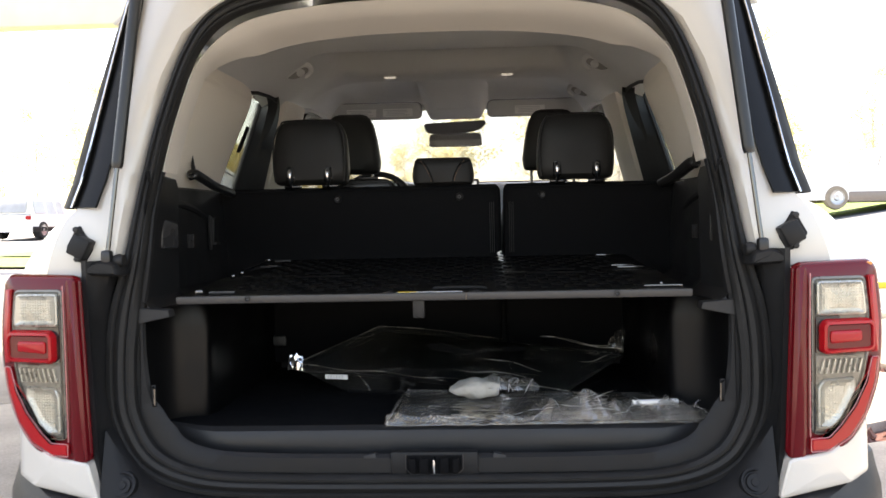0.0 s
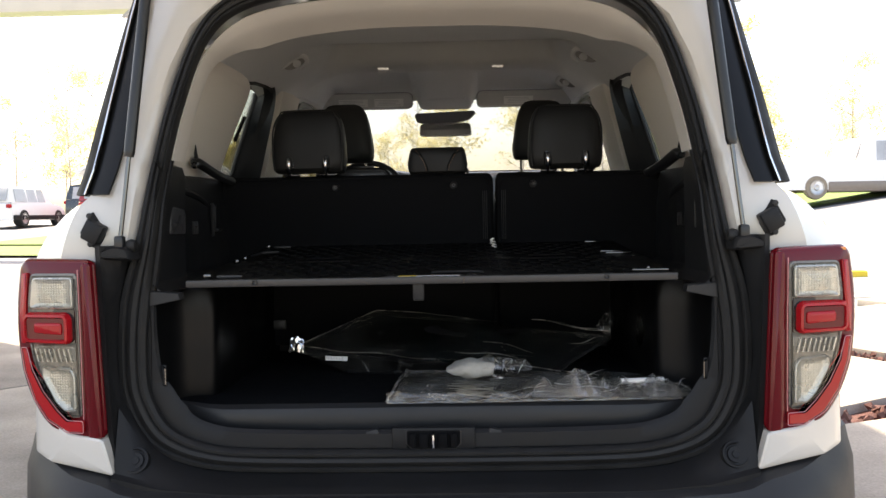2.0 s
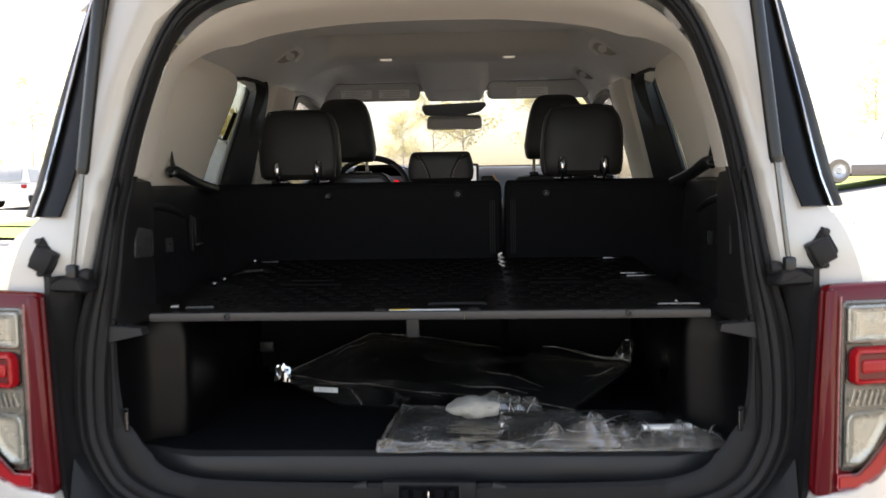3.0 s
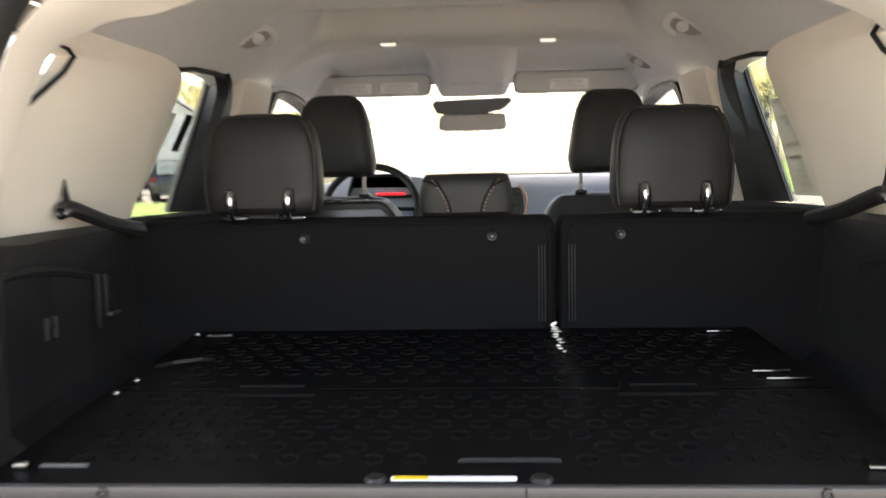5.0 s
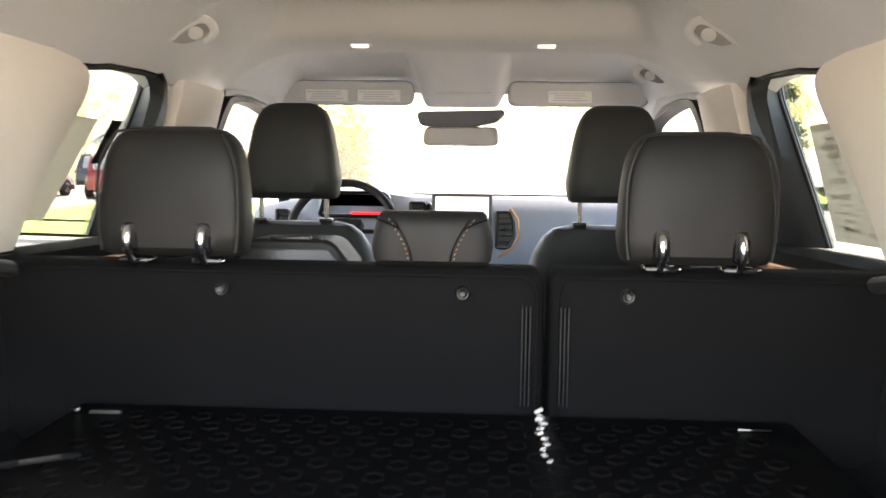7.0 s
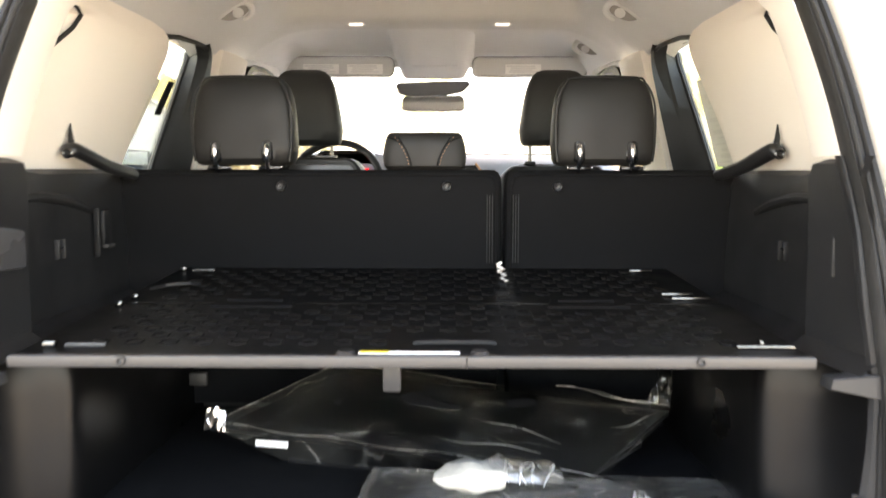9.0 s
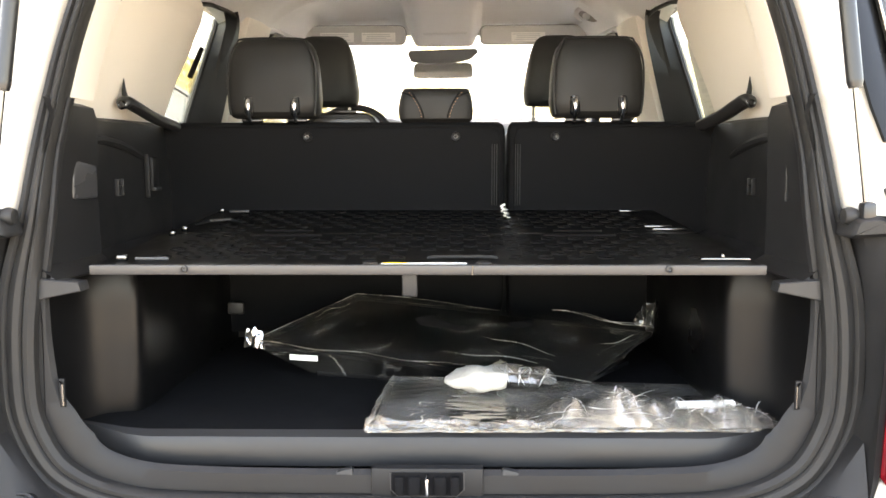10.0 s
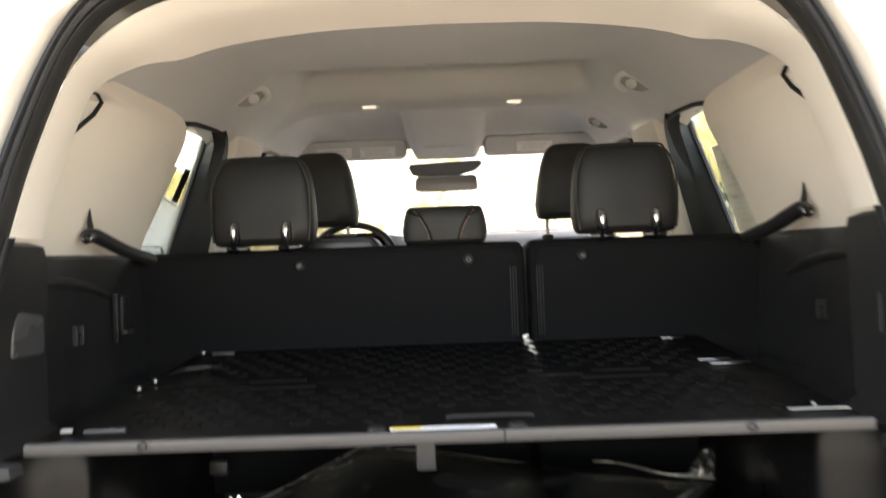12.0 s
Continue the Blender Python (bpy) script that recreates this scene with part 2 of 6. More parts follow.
# ---- mesh tools ----
def finish(bm, name, mat, angle=38, smooth=True):
    bmesh.ops.recalc_face_normals(bm, faces=bm.faces)
    me = bpy.data.meshes.new(name)
    bm.to_mesh(me)
    bm.free()
    if smooth:
        me.polygons.foreach_set("use_smooth", [True] * len(me.polygons))
        me.set_sharp_from_angle(angle=radians(angle))
    me.materials.append(mat)
    return me


def part(name, bm, mat, parent=None, label="", angle=38, smooth=True):
    ob = new(name, finish(bm, name, mat, angle, smooth))
    ob.parent = parent
    return tagged(ob, label)


def thing(name, label, category, group="", at=(0, 0, 0), kind=""):
    ob = new(name)
    ob.empty_display_size = 0.05
    ob.location = at
    return tagged(ob, label, category, group, kind)


def solo(name, bm, mat, label, category, group="", kind="", angle=38, smooth=True):
    return tagged(part(name, bm, mat, None, label, angle, smooth), category=category, group=group, kind=kind)


def grid(rows, wrap_u=False, wrap_v=False, caps=False, bm=None):
    """Quads between rows of points; wrap_v closes each row, wrap_u joins the last row to the first."""
    bm = bm or bmesh.new()
    vs = [[bm.verts.new(p) for p in row] for row in rows]
    n, k = len(vs), len(vs[0])
    for a in range(n if wrap_u else n - 1):
        for b in range(k if wrap_v else k - 1):
            q = (vs[a][b], vs[a][(b + 1) % k], vs[(a + 1) % n][(b + 1) % k], vs[(a + 1) % n][b])
            if len({v.co.to_tuple(6) for v in q}) > 2:
                bm.faces.new(q)
    if caps:
        bm.faces.new(vs[0])
        bm.faces.new(vs[-1])
    return bm


def thicken(bm, d):
    bmesh.ops.recalc_face_normals(bm, faces=bm.faces)
    bmesh.ops.solidify(bm, geom=bm.faces[:], thickness=d)
    return bm


def rbox(c, s, r=0.005, seg=2, bm=None, turn=None):
    b = bmesh.new()
    bmesh.ops.create_cube(b, size=1)
    bmesh.ops.scale(b, vec=s, verts=b.verts)
    r = min(r, 0.49 * min(s))
    if r > 0:
        bmesh.ops.bevel(b, geom=b.edges[:], offset=r, segments=seg, affect="EDGES", profile=0.5)
    m = Matrix.Translation(c) @ (turn or Matrix())
    bmesh.ops.transform(b, matrix=m, verts=b.verts)
    return merge(bm, b)


def merge(bm, b):
    if bm is None:
        return b
    me = bpy.data.meshes.new("tmp")
    b.to_mesh(me)
    b.free()
    bm.from_mesh(me)
    bpy.data.meshes.remove(me)
    return bm


def spline(pts, n=8, closed=False):
    """Catmull-Rom through pts."""
    p = [Vector(q) for q in pts]
    k = len(p)
    out = []
    for i in range(k if closed else k - 1):
        if closed:
            a, b, c, d = p[i - 1], p[i], p[(i + 1) % k], p[(i + 2) % k]
        else:
            a, b, c, d = p[max(i - 1, 0)], p[i], p[i + 1], p[min(i + 2, k - 1)]
        for j in range(n):
            t = j / n
            out.append(0.5 * (2 * b + (c - a) * t + (2 * a - 5 * b + 4 * c - d) * t * t + (3 * b - a - 3 * c + d) * t ** 3))
    if not closed:
        out.append(p[-1].copy())
    return out


def tube(pts, r, n=10, closed=False, bm=None, flat=1.0):
    """A pipe along pts; r is one radius or one for each point."""
    p = [Vector(q) for q in pts]
    k = len(p)
    rows, up = [], Vector((0.13, 0.21, 0.97))
    for i in range(k):
        if closed:
            d = p[(i + 1) % k] - p[i - 1]
        else:
            d = p[min(i + 1, k - 1)] - p[max(i - 1, 0)]
        d.normalize()
        side = d.cross(up)
        if side.length < 0.05:
            side = d.cross(Vector((1, 0, 0)))
        side.normalize()
        up = side.cross(d).normalized()
        rad = r[i] if isinstance(r, (list, tuple)) else r
        rows.append([p[i] + rad * (math.cos(a) * side + flat * math.sin(a) * up) for a in (2 * math.pi * j / n for j in range(n))])
    b = grid(rows, wrap_u=closed, wrap_v=True, caps=not closed)
    return merge(bm, b)


def ring(c, w, d, z, p=4.0, n=32):
    """A rounded rectangle of width w (x) and depth d (y) at height z."""
    out = []
    for i in range(n):
        a = 2 * math.pi * i / n
        ca, sa = math.cos(a), math.sin(a)
        out.append(Vector((c[0] + 0.5 * w * math.copysign(abs(ca) ** (2 / p), ca), c[1] + 0.5 * d * math.copysign(abs(sa) ** (2 / p), sa), z)))
    return out


def rounded(pts, r, n=4):
    """A closed 2D outline with its corners rounded by r."""
    p = [Vector(q) for q in pts]
    out = []
    for i in range(len(p)):
        a, b, c = p[i - 1], p[i], p[(i + 1) % len(p)]
        u, v = (a - b), (c - b)
        e = min(r, 0.45 * u.length, 0.45 * v.length)
        s, t = b + u.normalized() * e, b + v.normalized() * e
        for j in range(n + 1):
            k = j / n
            out.append((1 - k) ** 2 * s + 2 * k * (1 - k) * b + k * k * t)
    return out


def shrink(pts, d):
    """A closed 2D outline moved inwards by about d."""
    k = len(pts)
    area = sum(pts[i - 1][0] * pts[i][1] - pts[i][0] * pts[i - 1][1] for i in range(k))
    s = 1 if area > 0 else -1
    out = []
    for i in range(k):
        t = Vector(pts[(i + 1) % k]) - Vector(pts[i - 1])
        t = t.normalized() if t.length > 1e-9 else Vector((1, 0))
        out.append(Vector(pts[i]) + s * d * Vector((-t[1], t[0])))
    return out


def plate(outline, steps, place, bm=None, back=True, full=False):
    """A plate from a closed 2D outline: steps are (inset, height), outermost first; place maps (u, v, height) to 3D.
    full: the face is filled by rings towards its middle, so that it can curve."""
    flat = [(shrink(outline, ins), h) for ins, h in steps]
    if full:
        last, h = flat[-1]
        mid = sum(last, Vector((0, 0))) / len(last)
        flat += [([mid + f * (q - mid) for q in last], h) for f in (0.75, 0.5, 0.25, 0.02)]
    rows = [[place(q[0], q[1], h) for q in o] for o, h in flat]
    b = grid(rows, wrap_v=True)
    b.verts.ensure_lookup_table()
    k = len(outline)
    b.faces.new(b.verts[-k:])
    if back:
        b.faces.new(b.verts[:k])
    return merge(bm, b)


def lathe(profile, centre, axis, n=20, bm=None):
    """Turns (radius, along) pairs about an axis."""
    q = Vector(axis).normalized().to_track_quat("Z", "Y")
    rows = [[Vector(centre) + q @ Vector((r * math.cos(a), r * math.sin(a), h)) for a in (2 * math.pi * j / n for j in range(n))] for r, h in profile]
    return merge(bm, grid(rows, wrap_v=True))


def lerp(table, v):
    """Piecewise linear table of (v, value)."""
    return float(np.interp(v, [a for a, _ in table], [b for _, b in table]))


def mirrored(pts, s):
    return [Vector((s * q[0], q[1], q[2])) for q in pts]


# ---- the car: shell ----
# x across the car, y from its tail to its nose, z up; the tail lamps' inner edges lie at y = 0.
car = thing("car", "white compact off-road car with its tailgate open under a canopy", "car")

APERTURE = [(0, 0.574), (0.35, 0.576), (0.52, 0.588), (0.625, 0.632), (0.676, 0.715), (0.688, 0.80), (0.679, 0.94), (0.643, 1.09), (0.621, 1.25),
            (0.597, 1.40), (0.553, 1.56), (0.495, 1.645), (0.39, 1.688), (0.2, 1.712), (0, 1.717)]


def ap_y(z):
    return 0.085 + 0.31 * 0.5 * ((z - 1.12) + math.sqrt((z - 1.12) ** 2 + 0.004))


def inner_x(z):
    """Half width of the cabin's sides."""
    return 0.74 - 0.28 * (z - 1.28)


def rear_y(z):
    return 0.05 + 0.33 * 0.5 * ((z - 1.15) + math.sqrt((z - 1.15) ** 2 + 0.004))


half = spline(APERTURE, 6)
loop = [Vector((p[0], p[1])) for p in half] + [Vector((-p[0], p[1])) for p in half[-2:0:-1]]


def slim(z):
    """The strip is narrower beside the window than at the sill."""
    return lerp([(0.95, 1.0), (1.18, 0.42), (1.55, 0.42), (1.66, 0.9)], z)


def loop_rows(profile):
    """Sweeps (inwards, forwards) pairs round the tailgate opening."""
    k = len(loop)
    rows = []
    for i in range(k):
        t = (loop[(i + 1) % k] - loop[i - 1]).normalized()
        n = Vector((-t[1], t[0]))
        z = loop[i][1]
        w = lerp([(0.57, 1.0), (0.62, 1.25), (0.95, 1.3), (1.1, 1.0), (1.6, 0.85), (1.75, 0.9)], z)
        w2 = w * slim(z)
        rows.append([Vector((loop[i][0] + a * (w2 if a > 0 else w) * n[0], ap_y(z) + b, loop[i][1] + a * (w2 if a > 0 else w) * n[1])) for a, b in profile])
    return rows


# weather strip of the opening, three soft ribs
seal = [(-0.026, 0.03), (-0.027, 0.006), (-0.022, -0.004), (-0.014, -0.006), (-0.010, 0.000), (-0.007, -0.006), (0.001, -0.010), (0.008, -0.007), (0.0105, -0.001),
        (0.013, -0.005), (0.019, -0.006), (0.025, 0.001), (0.026, 0.012), (0.022, 0.03)]
part("weather_strip", grid(loop_rows(seal), wrap_u=True), RUBBER, car, "black rubber weather strip round the opening")

# painted flange outside the strip and black jamb inside it
rows = loop_rows([(-0.062, 0.05), (-0.046, 0.018), (-0.026, 0.02), (-0.022, 0.035)])
k = len(loop)
low = [i for i in range(k) if loop[i][1] <= 1.05]
lo_rows = [rows[i] for i in low if i >= len(half)] + [rows[i] for i in low if i < len(half)]
part("lower_flange", grid(lo_rows), PLASTIC, car, "black plastic lower surround")

jamb = [(0.022, 0.03), (0.024, 0.05), (0.024, 0.07), (0.022, 0.10), (0.014, 0.118)]
rj = loop_rows(jamb)
up = [i for i in range(k) if loop[i][1] > 1.255]
dn = [i for i in range(k) if loop[i][1] <= 1.29]
hi_rows = [rj[i] for i in up]
header = []
for i in up:
    x, z = loop[i]
    r = list(rj[i])
    if z > 1.50:
        f = min(1, (z - 1.50) / 0.17)
        f = f * f * (3 - 2 * f)
        q = [(0.030, 0.04), (0.046, 0.062), (0.058, 0.092), (0.067, 0.13), (0.079, 0.168)]
        t = (loop[(i + 1) % k] - loop[i - 1]).normalized()
        n = Vector((-t[1], t[0]))
        top = [Vector((x + a * n[0], ap_y(z) + b, z + a * n[1])) for a, b in q]
        r = [u.lerp(v, f) for u, v in zip(r, top)]
    header.append(r)
part("pillar_trim", thicken(grid(header), 0.003), PILLAR, car, "light stone plastic trim round the upper opening")


def jamb_row(i):
    """Lower jamb: narrow at the sides, a broad sill at the foot."""
    t = (loop[(i + 1) % k] - loop[i - 1]).normalized()
    n = Vector((-t[1], t[0]))
    x, z = loop[i]
    w = lerp([(0.57, 0.040), (0.60, 0.048), (0.64, 0.062), (0.72, 0.052), (0.80, 0.032), (0.95, 0.016), (1.29, 0.012)], z)
    return [Vector((x + a * slim(z) * n[0], ap_y(z) + b, z + a * slim(z) * n[1])) for a, b in ((0.022, 0.03), (0.027, 0.016), (0.03 + 0.12 * w, 0.016), (0.026 + 0.8 * w, 0.018), (0.026 + w, 0.026), (0.018 + w, 0.040))]


lj = [jamb_row(i) for i in dn if i >= len(half)] + [jamb_row(i) for i in dn if i < len(half)]
part("load_sill", thicken(grid(lj), 0.003), PLASTIC, car, "dark grey plastic sill and jamb trim")

# outer skin of the rear corners
OUT = [(0.56, 0.905), (0.65, 0.915), (0.85, 0.922), (0.98, 0.935), (1.05, 0.942), (1.09, 0.920), (1.14, 0.882), (1.17, 0.845), (1.19, 0.800), (1.25, 0.784), (1.4, 0.762), (1.6, 0.728), (1.70, 0.708)]
GLASSIN = [(1.19, 0.717), (1.27, 0.694), (1.44, 0.677), (1.6, 0.668), (1.70, 0.662)]
SIDE = [(0.3, 0.93), (0.56, 0.925), (0.9, 0.935), (1.05, 0.925), (1.16, 0.90), (1.22, 0.87), (1.7, 0.76)]


def ap_x(z):
    return lerp([(p[1], p[0]) for p in half if p[0] > 0.4 and p[1] > 0.75], z)


for s in (-1, 1):
    rows = []
    for z in (1.045, 1.075, 1.10, 1.125, 1.15, 1.17, 1.19, 1.22, 1.3, 1.4, 1.5, 1.6, 1.66, 1.70):
        y, xo = rear_y(z), lerp(OUT, z)
        xa = ap_x(z) + 0.022
        xm = lerp(GLASSIN, z) if z > 1.19 else 0.74
        rows.append(mirrored([(xa, ap_y(z) + 0.03, z), (xa + 0.006, ap_y(z) + 0.012, z), (xa + 0.018, y + 0.022, z), (0.5 * (xa + xm), y + 0.014, z), (xm, y + 0.006, z), (0.55 * xm + 0.45 * xo, y + 0.010, z), (0.53 * xm + 0.47 * xo, y + 0.014, z), (xo - 0.022, y + 0.068, z),
                              (xo, y + 0.11, z), (xo + 0.008, y + 0.24, z), (lerp(SIDE, z), 0.62, z)], s))
    bm = grid([r[:-2] for r in rows])
    grid([r[-3:] for r in rows[:10]], bm=bm)
    grid([r[-3:] for r in rows[11:]], bm=bm)
    bmesh.ops.remove_doubles(bm, verts=bm.verts, dist=0.0002)
    part("quarter_panel", thicken(bm, 0.004), PAINT, car, "white painted rear quarter")
    # white corner below the lamp
    o = rounded([(0.702, 0.575), (0.722, 0.655), (0.80, 0.668), (0.90, 0.73), (0.905, 0.615), (0.86, 0.60)], 0.008)
    wrap = lambda u, v, h, s=s: Vector((s * u, 0.004 + 2.2 * max(0, u - 0.74) ** 2 - h, v))
    part("lower_corner", plate(o, [(0.0, -0.16), (0.0, 0.0), (0.004, 0.004)], wrap, full=True), PAINT, car)
    # dark glass and gloss trim wrapped round the pillar
    for name, m, a, b, lift in (("pillar_glass", PIANO, 0.0, 0.64, 0.010), ("pillar_finisher", FINISHER, 0.62, 1.0, 0.022)):
        rows = []
        for z in (1.195, 1.205, 1.25, 1.3, 1.4, 1.5, 1.6, 1.66, 1.70):
            y, xo, xi = rear_y(z), lerp(OUT, z) + 0.010, lerp(GLASSIN, z)
            row = []
            for f in (a, 0.5 * (a + b), b):
                x = xi + f * (xo - xi)
                row.append((x, y - lift + 0.055 * f * f, z))
            if b == 1.0:
                row += [(xo + 0.010, y + 0.075, z), (xo + 0.014, y + 0.25, z)]
            rows.append(mirrored(row, s))
        part(name, thicken(grid(rows), 0.006), m, car)
        # chrome tube added for the sky's reflection along the chamfer
        if b == 1.0:
            part("chamfer_glint", tube([r[0] for r in rows], 0.0020, 6), CHROME, car, "thin chrome line drawn for the sky's reflection on the finisher")
    # black side glass of the quarter, on the flank
    part("quarter_glass", thicken(grid([mirrored([(lerp(OUT, z) + 0.016, rear_y(z) + 0.30, z), (0.5 * (lerp(OUT, z) + lerp(SIDE, z)) + 0.016, 0.5, z)], s) for z in (1.39, 1.5, 1.61)]), 0.004), WINDOW, car)

    # tail lamp
    lamp = part("tail_lamp", plate(rounded([(0.713, 0.652), (0.726, 1.042), (0.738, 1.052), (0.880, 1.056), (0.896, 1.040), (0.908, 0.965), (0.911, 0.885), (0.902, 0.80), (0.878, 0.735), (0.845, 0.685), (0.800, 0.654), (0.760, 0.648)], 0.03),
                                   [(0.006, -0.045), (0.0, -0.012), (0.004, -0.004), (0.010, 0.0)],
                                   lambda u, v, h, s=s: Vector((s * (0.713 + (u - 0.706) * 1.07), 0.012 + 1.25 * max(0, u - 0.74) ** 2 - h, v)), full=True), REDLENS, car, "red and clear tail lamp")
    place = lambda u, v, h, s=s: Vector((s * (0.713 + (u - 0.706) * 1.07), 0.012 + 1.25 * max(0, u - 0.74) ** 2 - h, v))
    part("lamp_rim", plate(rounded([(0.715, 0.655), (0.728, 1.044), (0.749, 1.046), (0.752, 1.02), (0.750, 0.69), (0.746, 0.656)], 0.008), [(0.0, -0.004), (0.002, 0.005), (0.007, 0.008)], place), REDLENS, lamp)
    cell = rounded([(0.758, 0.704), (0.758, 1.022), (0.864, 1.022), (0.873, 0.95), (0.871, 0.86), (0.854, 0.795), (0.822, 0.730), (0.794, 0.704)], 0.012)
    part("lamp_cell", plate(cell, [(0.0, -0.002), (0.0, 0.004), (0.004, 0.006), (0.007, 0.002)], place, full=True), SMOKED, lamp, "silver inner cell")
    guide = rounded([(0.754, 0.670), (0.790, 0.672), (0.832, 0.698), (0.862, 0.742), (0.884, 0.806), (0.891, 0.858), (0.876, 0.858), (0.864, 0.81), (0.840, 0.762), (0.810, 0.722), (0.788, 0.699), (0.754, 0.697)], 0.004)
    part("upper_guide", plate(rounded([(0.878, 0.866), (0.893, 0.866), (0.894, 0.93), (0.884, 1.024), (0.868, 1.024), (0.876, 0.94)], 0.004), [(0.0, -0.004), (0.001, 0.006), (0.004, 0.008)], place), REDBRIGHT, lamp)
    part("light_guide", plate(guide, [(0.0, -0.004), (0.001, 0.007), (0.004, 0.010)], place), REDBRIGHT, lamp, "bright red light guide")
    part("guide_edge", tube([place(q[0], q[1], 0.010) for q in guide], 0.0009, 5, closed=True), PALELINE, lamp)
    part("cell_shade", plate(rounded([(0.764, 0.868), (0.764, 0.944), (0.812, 0.944), (0.812, 0.868)], 0.004), [(0.0, 0.0), (0.001, 0.007)], place), GLOSSBLACK, lamp)
    part("cell_foot", tube([place(u, v, 0.006) for u, v in ((0.762, 1.01), (0.762, 0.80), (0.762, 0.708), (0.796, 0.708), (0.822, 0.732), (0.852, 0.792))], 0.0022, 6), GLOSSBLACK, lamp)
    part("rim_line", tube([place(u, v, 0.006) for u, v in ((0.755, 1.03), (0.754, 0.90), (0.754, 0.70))], 0.0012, 6), PALELINE, lamp)
    w1 = rounded([(0.766, 0.944), (0.766, 1.014), (0.858, 1.014), (0.866, 0.950), (0.862, 0.944)], 0.010)
    part("reverse_reflector", plate(w1, [(0.0, 0.0), (0.001, 0.008), (0.004, 0.009), (0.010, 0.006)], place, full=True), MIRRORED, lamp, "silver faceted reflector")
    part("reverse_lens", plate(w1, [(0.0, 0.011), (0.003, 0.014)], place, back=False, full=True), CLEAR, lamp)
    part("turn_reflector", plate(rounded([(0.768, 0.716), (0.768, 0.800), (0.778, 0.816), (0.842, 0.820), (0.844, 0.795), (0.814, 0.737), (0.793, 0.716)], 0.008), [(0.0, 0.0), (0.001, 0.007), (0.004, 0.009), (0.012, 0.004)], place, full=True), MIRRORED, lamp, "silver faceted reflector")
    for i in range(8):
        u = 0.772 + 0.0108 * i
        part("turn_fin", plate([Vector((u, 0.828)), Vector((u + 0.003, 0.828)), Vector((u + 0.010, 0.856)), Vector((u + 0.007, 0.856))], [(0.0, 0.0), (0.0, 0.008)], place), MIRRORED, lamp)
    w3 = rounded([(0.764, 0.712), (0.764, 0.866), (0.866, 0.866), (0.862, 0.83), (0.848, 0.788), (0.816, 0.730), (0.794, 0.712)], 0.008)
    part("turn_lens", plate(w3, [(0.0, 0.010), (0.003, 0.013)], place, back=False, full=True), CLEAR, lamp)
    stop = rounded([(0.770, 0.874), (0.770, 0.926), (0.780, 0.938), (0.870, 0.938), (0.882, 0.926), (0.882, 0.878), (0.870, 0.868), (0.780, 0.866)], 0.010)
    part("stop_lamp", plate(stop, [(0.0, 0.0), (0.001, 0.014), (0.005, 0.022), (0.010, 0.023), (0.013, 0.016)], place, full=True), REDBRIGHT, lamp, "raised red stop lamp block")
    part("stop_core", plate(rounded([(0.786, 0.888), (0.786, 0.916), (0.852, 0.916), (0.852, 0.892)], 0.008), [(0.0, 0.015), (0.002, 0.020), (0.006, 0.0215)], place), REDBRIGHT, lamp)
    part("stop_recess", plate(rounded([(0.781, 0.878), (0.781, 0.926), (0.871, 0.926), (0.871, 0.878)], 0.009), [(0.0, 0.012), (0.001, 0.018)], place), REDLENS, lamp, "dark red inner recess")
    if s > 0:
        part("side_marker", rbox((s * 0.884, 0.052, 1.046), (0.034, 0.035, 0.008), 0.003), AMBER, lamp)

    # black inner finisher between lamp and weather strip
    rows = []
    for z in (0.575, 0.6, 0.66, 0.8, 0.94, 1.02, 1.06, 1.08):
        xa = max(ap_x(max(z, 0.76)), 0.66) + 0.03 if z < 1.0 else ap_x(z) + 0.034
        if z < 0.7:
            xa = 0.69
        xe = lerp([(0.575, 0.714), (0.65, 0.722), (1.05, 0.736), (1.08, 0.736)], z)
        rows.append(mirrored([(xa, ap_y(z) + 0.01, z), (xa + 0.004, 0.062, z), (0.5 * (xa + xe), 0.045, z), (xe - 0.012, 0.026, z), (xe - 0.004, 0.03, z), (xe, 0.03, z), (xe + 0.002, 0.09, z)], s))
    part("lamp_surround", grid(rows), PLASTIC, car, "black plastic finisher beside the lamp")
    part("surround_cap", plate(rounded([(0.655, 1.045), (0.664, 1.076), (0.70, 1.081), (0.735, 1.066), (0.735, 1.05)], 0.01), [(0.0, -0.09), (0.0, -0.008), (0.006, 0.0)], lambda u, v, h, s=s: Vector((s * u, 0.028 - h, v))), PLASTIC, car)

    # stop buffer on the painted pillar
    buf = part("tailgate_buffer", plate(rounded([(0.738, 1.070), (0.722, 1.105), (0.730, 1.128), (0.752, 1.160), (0.764, 1.155), (0.788, 1.108), (0.757, 1.072)], 0.007),
                                        [(0.0, -0.03), (0.0, 0.0), (0.004, 0.006)], lambda u, v, h, s=s: Vector((s * u, rear_y(v) + 0.012 - h, v))), PLASTIC, car, "black tailgate buffer")
    part("buffer_block", rbox((s * 0.745, 0.050, 1.110), (0.040, 0.032, 0.046), 0.005, turn=Matrix.Rotation(radians(s * -28), 4, "Y")), PLASTIC, buf)
    for z in (1.147, 1.084):
        part("buffer_screw", lathe([(0, 0.004), (0.006, 0.003), (0.007, 0)], (s * 0.756, 0.052, z), (0, -1, 0), 10), GREYPLASTIC, buf)

    # gas strut
    a, b = Vector((s * 0.686, 0.045, 1.085)), Vector((s * 0.666, 0.066, 1.287))
    d = (b - a).normalized()
    strut = part("gas_strut", tube([b - 0.01 * d, b, b + 0.002 * d, b + 0.62 * d], [0.010, 0.0125, 0.0125, 0.0125], 14), SATIN, car, "black gas strut")
